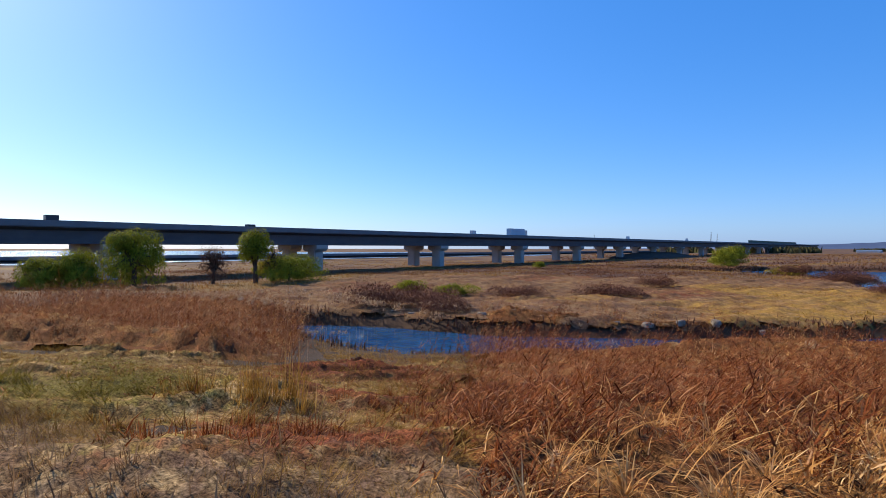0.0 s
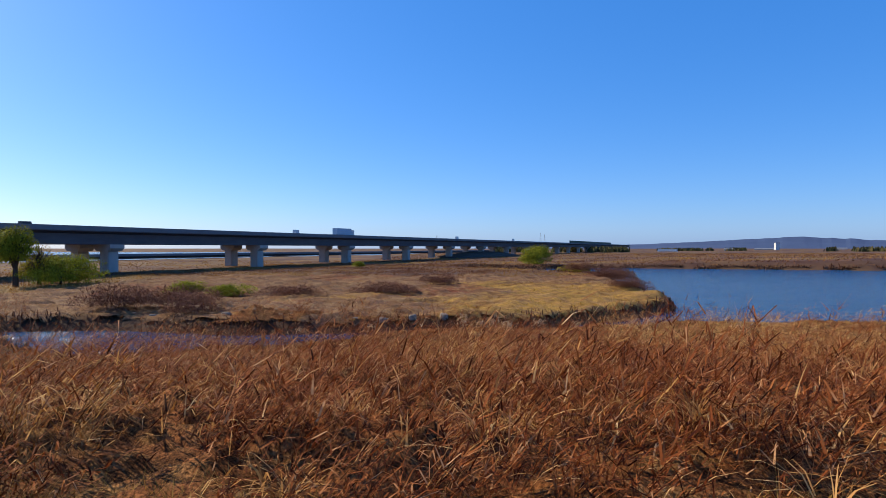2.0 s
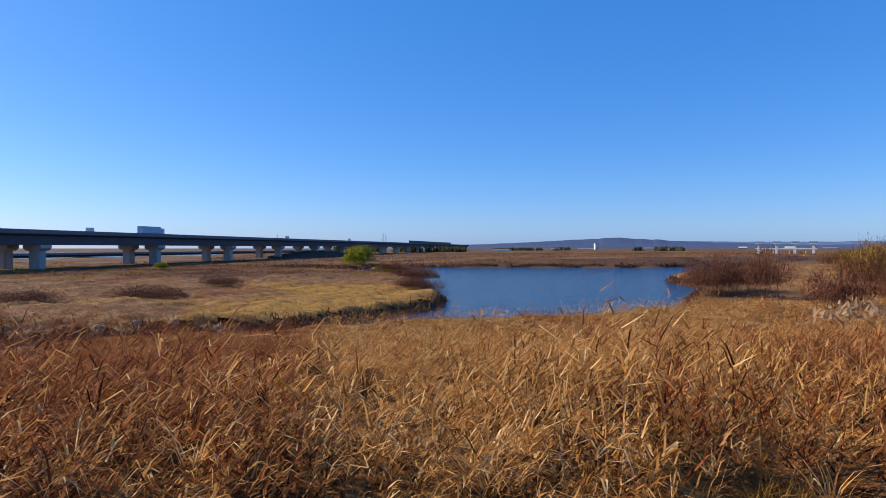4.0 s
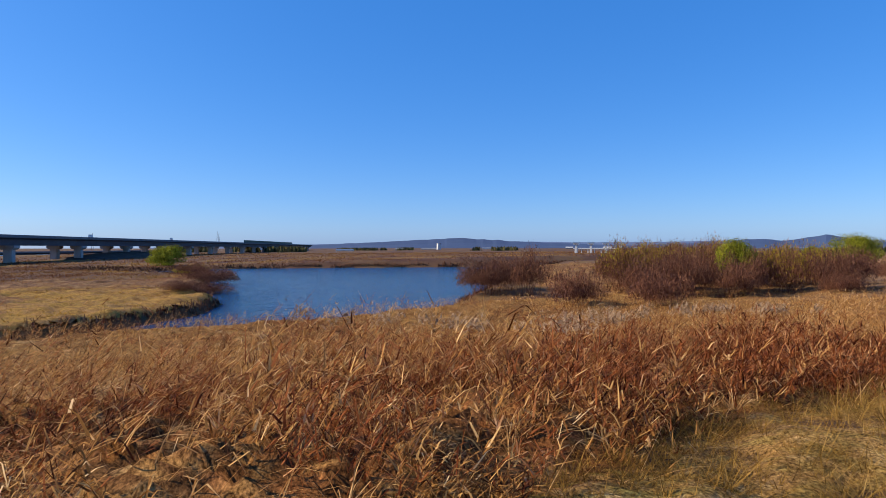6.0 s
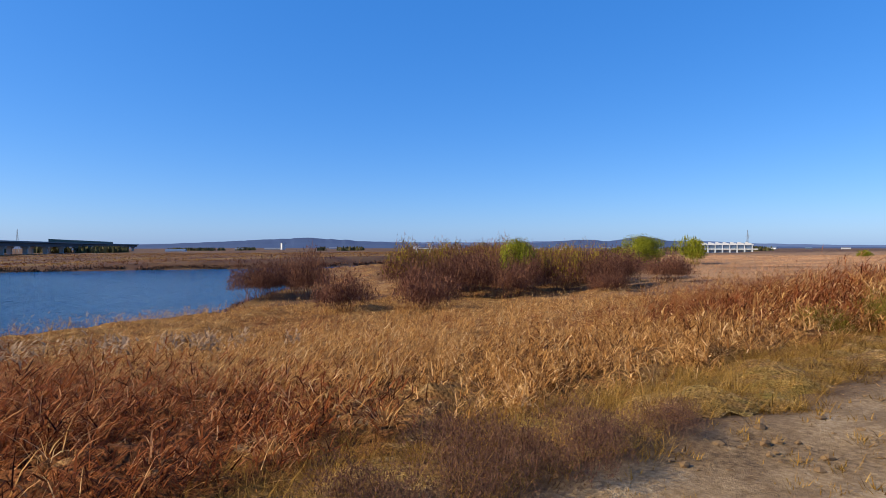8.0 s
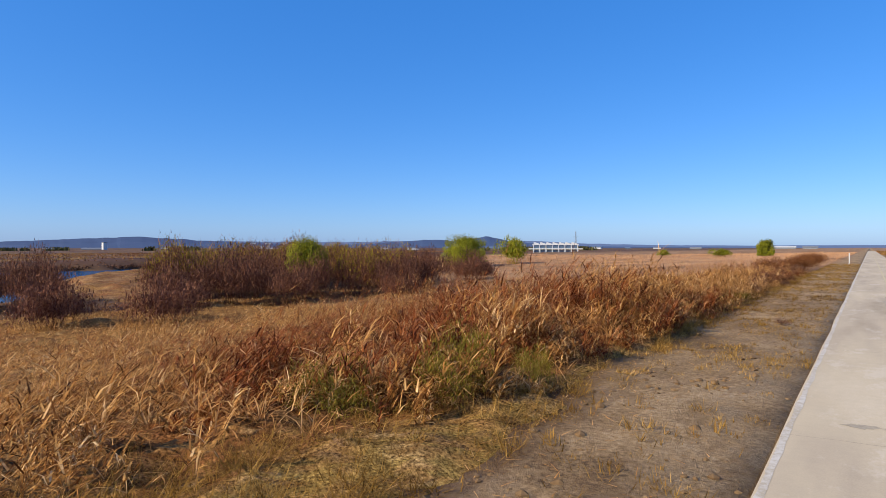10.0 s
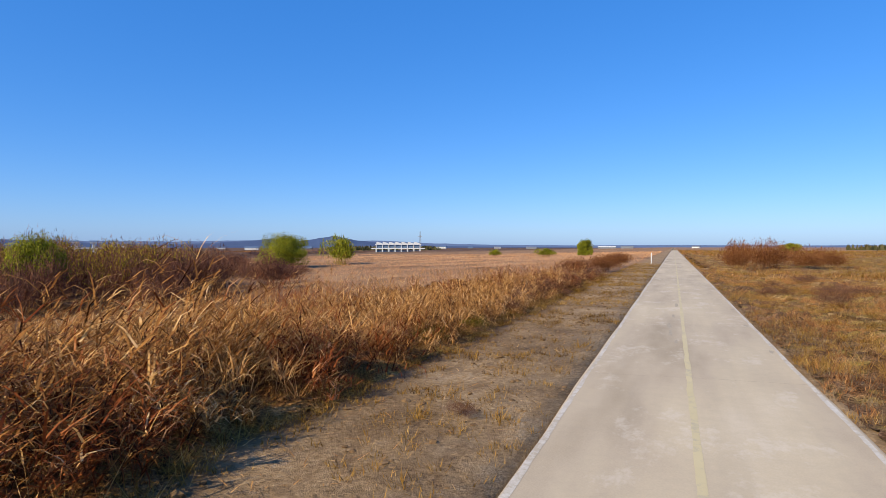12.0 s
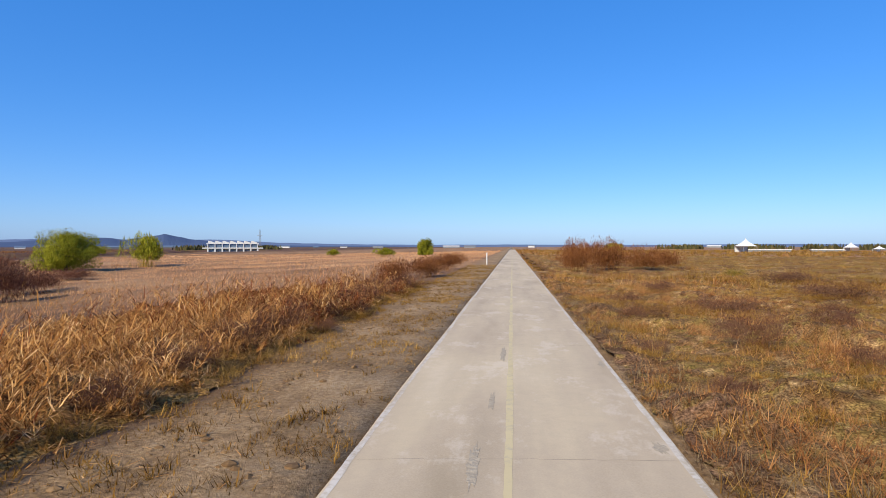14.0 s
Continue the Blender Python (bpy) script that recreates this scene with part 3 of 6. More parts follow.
def thatch(name, label, x0, x1, y0, y1, step, tall, kinds, within, seed):
    """A shaggy sheet over the ground: tall(x, y) gives its height, kinds the share of each tint, within its outline."""
    r = np.random.default_rng(seed)
    gx, gy = np.arange(x0, x1, step), np.arange(y0, y1, step)
    X, Y = np.meshgrid(gx, gy)
    X, Y = X + r.uniform(-0.42, 0.42, X.shape) * step, Y + r.uniform(-0.42, 0.42, X.shape) * step
    h = tall(X, Y)
    Z = land(X, Y) - 0.03 + h * (1 - 0.34 * r.random(X.shape) ** 1.3)
    shares = {k: np.broadcast_to(np.asarray(v, float), X.shape).clip(0) for k, v in kinds(X, Y).items()}
    total = sum(shares.values()) + 1e-9
    # tints gather in handfuls, with stray leaves between them
    pick = np.where(r.random(X.shape) < 0.55, r.random(X.shape), np.repeat(np.repeat(r.random((len(gy) // 3 + 1, len(gx) // 3 + 1)), 3, 0), 3, 1)[:len(gy), :len(gx)]) * total
    tint, low = np.zeros(X.shape + (4,), np.float32), np.zeros(X.shape)
    tint[..., 3] = 1
    mean = sum(v[..., None] * np.array(KINDS[k]) for k, v in shares.items()) / total[..., None]
    for k, v in shares.items():
        here = (pick >= low) & (pick <= low + v)
        tint[here, :3] = KINDS[k]
        low = low + v
    tint[..., :3] = 0.5 * tint[..., :3] + 0.5 * mean
    idx = np.arange(X.size).reshape(X.shape)
    quads = np.stack([idx[:-1, :-1], idx[:-1, 1:], idx[1:, 1:], idx[1:, :-1]], -1).reshape(-1, 4)
    inside = within(X, Y).ravel()
    quads = quads[inside[quads].all(1)]
    used, back = np.unique(quads, return_inverse=True)
    me = bpy.data.meshes.new(name)
    me.vertices.add(len(used))
    me.vertices.foreach_set("co", np.stack([X, Y, Z], -1).reshape(-1, 3)[used].astype(np.float32).ravel())
    me.loops.add(quads.size)
    me.loops.foreach_set("vertex_index", back.ravel().astype(np.int32))
    me.polygons.add(len(quads))
    me.polygons.foreach_set("loop_start", (np.arange(len(quads)) * 4).astype(np.int32))
    me.update(calc_edges=True)
    me.polygons.foreach_set("use_smooth", np.ones(len(quads), bool))
    me.attributes.new("tint", "FLOAT_COLOR", "POINT").data.foreach_set("color", tint.reshape(-1, 4)[used].ravel())
    return tagged(link_mesh(name, me, THATCH), label, "undergrowth", kind="stuff")


def rim(x, y, reach):
    """0 at the hollow's edge and in it, 1 a little way out."""
    out = sum(~low_ground(x + reach * math.cos(a), y + reach * math.sin(a)) for a in np.arange(8) * 0.785) / 8
    return np.clip(out * 2 - 1, 0, 1)


def bed_height(x, y):
    d = front(y) - x
    lumps = np.clip(0.62 + 0.42 * wave(x, y, 1.5, 3.0) + 0.22 * wave(x, y, 3.7, 1.0), 0.15, 1.2)
    mat = (0.04 + 0.14 * np.clip(wave(x, y, 2.3, 4.0) + 0.4, 0, 1)) * np.clip((margin(y) - x) / 0.6, 0, 1)
    return np.where(d > 0, np.maximum(mat, tops(y, np.maximum(d, 0)) * 0.56 * lumps * np.interp(d, [0, 0.5, 1.2], [0.2, 0.65, 1])), mat) * rim(x, y, 0.8)


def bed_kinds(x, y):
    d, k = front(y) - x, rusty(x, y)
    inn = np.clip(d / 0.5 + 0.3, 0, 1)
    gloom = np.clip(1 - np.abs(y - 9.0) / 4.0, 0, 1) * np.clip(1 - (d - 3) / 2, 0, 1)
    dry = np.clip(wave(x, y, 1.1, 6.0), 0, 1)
    # the dark share paints the shade between the stalks, deepest in the gloom spot
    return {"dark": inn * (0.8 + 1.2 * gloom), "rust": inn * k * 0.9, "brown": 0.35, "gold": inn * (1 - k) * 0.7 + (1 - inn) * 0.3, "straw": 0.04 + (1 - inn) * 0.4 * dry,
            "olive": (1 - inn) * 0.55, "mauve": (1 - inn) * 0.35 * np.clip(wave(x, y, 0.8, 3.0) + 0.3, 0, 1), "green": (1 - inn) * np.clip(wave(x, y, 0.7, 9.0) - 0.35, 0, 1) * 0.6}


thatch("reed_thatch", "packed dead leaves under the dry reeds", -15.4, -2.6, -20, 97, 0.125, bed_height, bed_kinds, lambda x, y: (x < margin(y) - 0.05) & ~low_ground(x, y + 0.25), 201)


def far_tops(x, y):
    """Height of the reeds down the slope: tall on the bank beyond the hollow, low before the pond."""
    tall = np.interp(y, [-80, -30, -20, -12, 10, 40, 60, 140], [3.0, 3.0, 2.7, 1.5, 1.55, 1.7, 1.4, 0.9])
    open_water = np.interp(x, [-56, -46, -36], [0.35, 0.5, 1.0]) + np.interp(y, [-19, -15], [0, 1.0]) * np.interp(x, [-46, -36], [1, 0])
    return tall * np.where(y < -17, 1.0, np.interp(y, [2, 14], [0, 1]) * (1 - open_water) + open_water)


def slope_kinds(x, y):
    k = rusty(x, y)
    return {"dark": 0.5, "rust": k, "brown": 0.6, "gold": (1 - k) * 0.9, "straw": 0.08}


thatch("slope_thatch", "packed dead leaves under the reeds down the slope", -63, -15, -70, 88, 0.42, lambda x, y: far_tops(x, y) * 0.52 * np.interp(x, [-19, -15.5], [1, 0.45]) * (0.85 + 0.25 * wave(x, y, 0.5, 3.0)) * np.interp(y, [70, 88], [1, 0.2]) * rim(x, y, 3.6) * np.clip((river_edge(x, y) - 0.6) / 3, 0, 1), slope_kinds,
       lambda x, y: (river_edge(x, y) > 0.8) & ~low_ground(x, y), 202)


def hollow_height(x, y):
    heap = np.clip(0.5 + 0.75 * wave(x, y, 0.9, 2.0) + 0.35 * wave(x, y, 2.1, 5.0), 0, 1.5)
    return (0.05 + 0.27 * heap**1.3) * np.interp(x, [-9, -4.2, -3.0], [1.15, 0.6, 0.2])


def hollow_kinds(x, y):
    spot = lambda px, py, r: np.clip(1.4 - np.hypot(x - px, (y - py) * 0.8) / r + 0.45 * wave(x, y, 1.4, 3.0), 0, 1)
    red = np.maximum(np.maximum(spot(-6.9, -13.0, 1.5), spot(-11.5, -14.0, 1.6)), np.maximum(spot(-9.8, -11.2, 1.1), spot(-18.5, -17.5, 3.0)))
    green = np.maximum(spot(-9.2, -19.0, 2.6), spot(-5.7, -13.6, 0.6)) * (1 - red)
    grey = np.clip((x + 6.9 + 0.5 * wave(x, y, 0.9, 1.0)) / 0.8, 0, 1) * (1 - red)
    rest = (1 - red) * (1 - green) * (1 - grey)
    pale = spot(-9.4, -14.9, 1.5) * rest
    return {"red": red * 1.2, "rust": red * 0.4, "dark": 0.55 + 0.4 * red, "green": green * 1.3, "olive": rest * 0.8 + green * 0.5, "straw": rest * 0.25 + pale * 1.6 + grey * 0.25, "grey": grey, "mauve": grey * 0.4 + 0.08, "brown": rest * 0.45}


thatch("hollow_thatch", "heaps of matted grass and weeds in the hollow", -24, -2.6, -30, -4, 0.11, hollow_height, hollow_kinds, lambda x, y: low_ground(x + 0.4, y - 0.5) & (x < -2.7 + 0.2 * wave(x, y, 1.6)), 203)


def field_height(x, y):
    lumps = np.clip(0.45 + 0.5 * wave(x, y, 1.5, 8.0) + 0.25 * wave(x, y, 3.4, 3.0), 0, 1.4)
    bush = np.clip(wave(x, y, 0.95, 4.0) - 0.35, 0, 1)
    return (0.06 + 0.20 * lumps**1.2 + 0.50 * bush) * np.interp(x, [1.63, 1.9, 2.8], [0.3, 0.6, 1]) * np.interp(y, [102, 108], [1, 0.3])


def field_kinds(x, y):
    bush = np.clip(wave(x, y, 0.95, 4.0) - 0.2, 0, 1)
    edge = np.clip(1.3 - (x - 1.6) / 1.3, 0, 1)
    g = np.clip(0.4 + 0.7 * wave(x, y, 0.55, 12.0) + 0.04 * (x - 4), 0, 1)
    far = np.clip((y - 82) / 14, 0, 1)
    return {"olive": g * (1 - 0.5 * edge), "green": 0.22 * g * (1 - far), "grey": 0.30 + 0.3 * edge, "brown": 0.35 + 0.5 * far, "straw": 0.16 + 0.15 * far, "mauve": 0.15 + 0.6 * edge + 1.3 * bush, "dark": 0.30 + 0.35 * edge + 0.5 * bush}


thatch("field_thatch", "matted dry meadow grass and weeds beside the path", 1.62, 26, 61, 108, 0.12, field_height, field_kinds, lambda x, y: (x > 1.64 + 0.05 * wave(x, y, 5.0)) & (x < 4.5 + (y - 60) * 0.70), 204)
thatch("field_thatch", "matted dry meadow grass farther along the path", 1.7, 70, 104, 200, 0.5, lambda x, y: (0.2 + 0.25 * np.clip(0.4 + wave(x, y, 0.7, 8.0), 0, 1)) * np.interp(y, [104, 112], [0, 1]), field_kinds, lambda x, y: (x > 1.7) & (x < 4.5 + (y - 60) * 0.70), 205)



def island_kinds(x, y):
    spit = np.clip(0.6 + wave(x, y, 0.14, 3.0) + 0.05 * (y - 2), 0, 1) * np.clip((x + 128) / 15, 0, 1)
    maroon = np.clip(wave(x, y, 0.11, 7.0) * 1.6 - 0.25, 0, 1) * (1 - spit)
    return {"ochre": 1.1 * spit, "gold": 0.4 * spit, "tan": 0.3 + 0.3 * (1 - spit), "mauve": 0.15 + 0.7 * (1 - spit), "brown": 0.6, "red": 1.2 * maroon, "dark": 0.15 + 0.6 * maroon}


thatch("spit_thatch", "ochre and mauve matted grass on the river's spit", -150, -60, -70, 36, 0.62, lambda x, y: (0.25 + 0.45 * np.clip(0.4 + wave(x, y, 0.45, 3.0), 0, 1.2)) * np.clip((river_edge(x, y) - 0.4) / 1.6, 0.02, 1), island_kinds, lambda x, y: (river_edge(x, y) > 0.5) & (x < -58.5), 206)
thatch("bank_thatch", "brown matted growth round the shrubs on the bank", -150, -15, 62, 175, 0.8, lambda x, y: (0.2 + 0.5 * np.clip(0.3 + wave(x, y, 0.4, 3.0), 0, 1.2)) * np.clip((y - np.interp(x, [-63, -15], [80, 92])) / 7, 0, 1) * np.clip((-40 - 0.8 * (y - 100) - x) / 6, 0, 1), lambda x, y: {"tan": 0.5, "brown": 0.8, "gold": 0.5, "rust": 0.35, "mauve": 0.4, "dark": 0.2},
       lambda x, y: (river_edge(x, y) > 0.8) & (x < -40 - 0.8 * (y - 100)) & (y > np.interp(x, [-63, -15], [80, 92])), 207)

rust, gold, straw = Sheaf(11), Sheaf(12), Sheaf(13)
rng = np.random.default_rng(21)
# the near bed, a dozen metres deep
x, y, out, size = tussocks(rng, -15, -4.2, -20, 96, 1.35, 33, 0.24)
d = front(y) - x
thin = rng.random(len(x)) < np.interp(d, [0, 0.5, 6, 10], [0.8, 1, 0.85, 0.6]) * np.interp(y, [0, 44, 70, 90, 100], [1, 1, 0.9, 0.6, 0.4]) * np.where(y > 76, np.interp(d, [2.5, 6], [1, 0.12]), 1)
hollow = low_ground(x, y) & (rng.random(len(x)) > 0.02)
x, y, d, out, size = keep((d > 0) & thin & ~hollow, x, y, d, out, size)
h = tops(y, d) * np.interp(y, [46, 52, 57, 62, 72], [1.05, 1.12, 1.1, 0.98, 1.02]) * (0.55 + 0.75 * size) * rng.uniform(0.62, 1.15, len(x)) * (1 + 0.2 * wave(x, y, 0.8, 7.0)) * np.where((wave(x, y, 1.3, 3.0) > 0.45) & (d < 4), 0.55, 1)
isr = (0.7 * np.modf(size * 7.3)[0] + 0.3 * rng.random(len(x))) < rusty(x, y)
big = (y > 48) & (y < 66)
for s, sel in ((rust, isr), (gold, ~isr)):
    shallow = d < 4.5
    a, b, c = sel & big & shallow, sel & ~big & shallow, sel & ~shallow
    stalks(s, x[a], y[a], h[a], out[a], 13, 0.006, 0.018, leaf_l=0.40, stem_segs=2, leaf_segs=3, droop=2.3, lean=0.24, wind=1.2)
    b, e = b & (y < 64), b & (y >= 64)
    stalks(s, x[e], y[e], h[e] * 0.95, out[e], 12, 0.005, 0.0135, leaf_l=0.36, stem_segs=2, leaf_segs=2, droop=2.3, lean=0.7)
    stalks(s, x[b], y[b], h[b], out[b], 10, 0.0045, 0.015, leaf_l=0.28, stem_segs=1, leaf_segs=2, droop=2.2, lean=0.32)
    stalks(s, x[c], y[c], h[c], out[c], 17, 0.005, 0.013, leaf_l=0.21, stem_segs=1, leaf_segs=1, droop=1.6, lean=0.3)
# the bed further down the slope
x, y, out, size = tussocks(rng, -64, -15, -80, 130, 0.8, 9, 0.4)
x, y, out, size = keep(~low_ground(x, y) & (rng.random(len(x)) < np.interp(x, [-64, -30, -15], [0.5, 0.75, 1]) * np.interp(y, [68, 86], [1, 0.05])) & (river_edge(x, y) > 0.5), x, y, out, size)
h = far_tops(x, y) * (0.6 + 0.6 * size) * rng.uniform(0.75, 1.12, len(x)) * (1 + 0.15 * wave(x, y, 0.3, 7.0))
isr = (0.7 * np.modf(size * 7.3)[0] + 0.3 * rng.random(len(x))) < rusty(x, y)
for s, sel in ((rust, isr), (gold, ~isr)):
    near = sel & (x > -27)
    away = sel & ~near
    stalks(s, x[near], y[near], h[near], out[near], 16, 0.008, 0.017, leaf_segs=1, stem_segs=1, leaf_l=0.2, lean=0.25)
    stalks(s, x[away], y[away], h[away], out[away], 12, 0.012, np.interp(x[away], [-64, -27], [0.035, 0.022]), leaf_segs=1, stem_segs=1, leaf_l=0.2, lean=0.25)
# fallen and broken straw through the near bed
x, y = scatter(rng, -11, -4.4, -14, 86, 11)
d = front(y) - x
x, y, d = keep((d > -0.25) & (wave(x, y, 0.7, 9.0) > -0.1) & ~low_ground(x, y), x, y, d)
n = len(x)
z = land(x, y) + np.maximum(d, 0.05).clip(0, 1) * tops(y, d) * rng.uniform(0.1, 0.85, n)
straw.ribbons(np.stack([x, y, z], -1), rng.normal(1.2, 1.3, n), rng.uniform(0.2, 0.65, n), rng.uniform(0.008, 0.02, n), rng.uniform(0.4, 1.4, n), rng.uniform(0.2, 1.2, n), 3, twist=rng.normal(0, 0.5, n))
x, y, out, size = tussocks(rng, -9.5, -4.6, -10, 90, 1.5, 34, 0.1)
d = front(y) - x
x, y, d, out, size = keep((d > 0) & (d < 3.2) & ~low_ground(x, y) & (np.modf(size * 5.7)[0] < 0.35 + 0.65 * np.exp(-((y - 9.5) / 3.5) ** 2) + 0.35 * np.exp(-((y + 6.5) / 2.5) ** 2)), x, y, d, out, size)
n = len(x)
z = land(x, y) + tops(y, d) * (0.15 + 0.5 * size)
straw.ribbons(np.stack([x, y, z], -1), out + rng.normal(0, 0.5, n), rng.uniform(0.25, 0.7, n), rng.uniform(0.008, 0.016, n), rng.uniform(0.2, 1.1, n), rng.uniform(0.8, 2.0, n), 3, twist=rng.normal(0, 0.4, n))
x, y, out, size = tussocks(rng, -8.5, -4.5, 56, 92, 1.5, 34, 0.22)
d = front(y) - x
x, y, d, out, size = keep((d > -0.1) & (d < 2.6) & (np.modf(size * 6.1)[0] < 0.45 + 0.6 * wave(x, y, 0.6, 2.0)), x, y, d, out, size)
n = len(x)
z = land(x, y) + tops(y, d) * (0.2 + 0.55 * size) * rng.uniform(0.7, 1.15, n)
fall = np.where(rng.random(n) < 0.6, -0.4 + 1.2 * wave(x, y, 0.4, 1.0) + rng.normal(0, 0.5, n), out)
straw.ribbons(np.stack([x, y, z], -1), fall, rng.uniform(0.25, 0.75, n), rng.uniform(0.010, 0.024, n), rng.uniform(0.7, 1.5, n), rng.uniform(0.3, 1.3, n), 3, twist=rng.normal(0, 0.4, n))
tagged(link_mesh("rust_reeds", rust.mesh("rust_reeds"), RUST_REED), "dense rust-brown dry reeds on the slope by the path", "reeds", kind="stuff")
tagged(link_mesh("golden_reeds", gold.mesh("golden_reeds"), GOLD_REED), "dense golden dry reeds beside the dirt verge", "reeds", kind="stuff")
tagged(link_mesh("broken_straw", straw.mesh("broken_straw"), STRAW), "pale broken straw leaves caught in the reeds", "straw", kind="stuff")

# plumes over the reeds
s = Sheaf(31)
for x0, x1, y0, y1, n in ((-15, -10, 26, 37, 44), (-13.5, -11, 37, 40, 9), (-9, -6.5, 19, 22, 10), (-26, -18, -4, 12, 16), (-64, -59, -34, -8, 50), (-38, -24, -36, -27, 60), (-26, -19, -22, -17, 24)):
    px, py = s.r.uniform(x0, x1, n), s.r.uniform(y0, y1, n)
    hz = land(px, py) + np.where(px < -35, 1.3, np.where(py < -14, far_tops(px, py) * 1.02, tops(py, front(py) - px) * 1.22))
    for k in range(46):
        off = s.r.normal(0, 0.065, (n, 3)) + np.outer(s.r.uniform(0, 0.42, n), (0.25, 0.85, 0.12))
        s.ribbons(np.stack([px, py, hz], -1) + off, 1.3 + s.r.normal(0, 1.2, n), s.r.uniform(0.08, 0.18, n), 0.035, s.r.uniform(0.3, 2.2, n), s.r.uniform(0.2, 0.9, n), 2)
    s.ribbons(np.stack([px, py, land(px, py)], -1), 1.6, hz - land(px, py), 0.012, 0.0, 0.1, 2)
tagged(link_mesh("reed_plumes", s.mesh("reed_plumes"), PLUME), "pale fluffy plumes nodding over the reeds", "reeds", kind="stuff")

# matted dry grass along the edge of the bed and round the boulders
s = Sheaf(41)
x, y, out, size = tussocks(s.r, -9.5, -2.6, -20, 100, 12, 60, 0.17)
d = front(y) - x
inner = np.interp(y, [-20, -7, 20, 26, 30, 46, 52, 100], [2.4, 0.8, 0.7, 1.0, 1.2, 1.6, 0.55, 0.5])
x, y, d, out, size = keep((x < margin(y) + 0.3 * wave(x, y, 2.0)) & (d < inner), x, y, d, out, size)
n = len(x)
s.ribbons(np.stack([x, y, land(x, y) - 0.02 + 0.22 * np.modf(size * 4.7)[0] * s.r.random(n) * np.clip((margin(y) - x) / 0.5, 0, 1)], -1), np.where(s.r.random(n) < 0.4, s.r.uniform(0, 6.28, n), out + s.r.normal(0, 0.7, n)), (0.14 + 0.24 * size) * np.interp(y, [26, 31, 47, 51], [1, 1.25, 1.25, 1]) * s.r.uniform(0.5, 1.3, n), s.r.uniform(0.004, 0.009, n), s.r.uniform(0.6, 1.5, n), s.r.uniform(-0.3, 0.6, n), 1)
tagged(link_mesh("matted_grass", s.mesh("matted_grass"), OLIVE), "matted yellow dry grass at the foot of the reeds", "grass", kind="stuff")

# the hollow at the start: matted tufts, red weeds and grey stems
s, g, k1 = Sheaf(44), Sheaf(45), Sheaf(46)
v = Sheaf(47)
x, y, out, size = tussocks(s.r, -44, -2.6, -44, -5, 3.0, 85, 0.2)
x, y, out, size = keep(low_ground(x + 0.7, y - 1.0) & (s.r.random(len(x)) < np.interp(x, [-40, -16, -11], [0.2, 0.4, 1])) & (river_edge(x, y) > 0.3), x, y, out, size)
n = len(x)
tuft = np.modf(size * 9.1)[0]
patch = lambda px, py, r: np.hypot(x - px, (y - py) * 0.8) + 0.5 * wave(x, y, 1.4, 3.0) < r * (0.75 + 0.5 * tuft)
red = patch(-6.9, -13.0, 1.2) | patch(-11.5, -14.0, 1.3) | patch(-9.8, -11.2, 0.9)
grey = ~red & ((x > -6.7 + 0.5 * wave(x, y, 0.9, 1.0)) | patch(-12.5, -17, 0.9))
green = ~red & ~grey & (patch(-9.2, -19.0, 2.2) | patch(-5.7, -13.6, 0.5))
pale = ~red & ~grey & ~green & patch(-9.4, -14.9, 1.1)
# the tufts lie over the way the flood combed them, heaped up in mounds
comb = 0.5 + 1.3 * wave(x, y, 0.5, 2.0)
heap = (0.03 + 0.55 * np.modf(size * 3.3)[0] ** 1.5) * s.r.random(n)
for q, sel, lift, up in ((s, ~red & ~grey & ~green & ~pale, 0.5, 0), (g, red, 0.36, 0.2), (k1, grey, 0.34, 0.15), (v, green, 0.5, 0), (s, pale, 0.75, 0.7)):
    m = int(sel.sum())
    turn = np.where(q.r.random(m) < 0.65, comb[sel] + q.r.normal(0, 0.4, m), out[sel] + q.r.normal(0, 0.8, m))
    at = np.stack([x, y, land(x, y) - 0.03 + hollow_height(x, y) * np.clip(0.45 + 0.9 * heap, 0, 1.0)], -1)[sel]
    flat = np.where(q.r.random(m) < up, q.r.uniform(0.05, 0.7, m), q.r.uniform(0.8, 1.5, m))
    q.ribbons(at, turn, lift * (0.4 + 0.7 * size[sel]) * q.r.uniform(0.6, 1.3, m), q.r.uniform(0.008, 0.017, m), flat, q.r.uniform(-0.4, 0.5, m), 2, twist=q.r.normal(0, 0.4, m))
tagged(link_mesh("green_mat", v.mesh("green_mat"), GREEN), "combed green-yellow grass lying in the hollow", "grass", kind="stuff")
tagged(link_mesh("tufted_grass", s.mesh("tufted_grass"), OLIVE), "matted yellow-olive grass tufts in the hollow", "grass", kind="stuff")
tagged(link_mesh("red_weeds", g.mesh("red_weeds"), RUST_REED), "low rust-red weeds in the hollow", "weeds", kind="stuff")
tagged(link_mesh("grey_stems", k1.mesh("grey_stems"), plant("grey_stem", [(0.08, 0.05, 0.035), (0.20, 0.13, 0.085), (0.36, 0.26, 0.17)], 0.4, 0.8)), "grey withered stems among the grass", "weeds", kind="stuff")

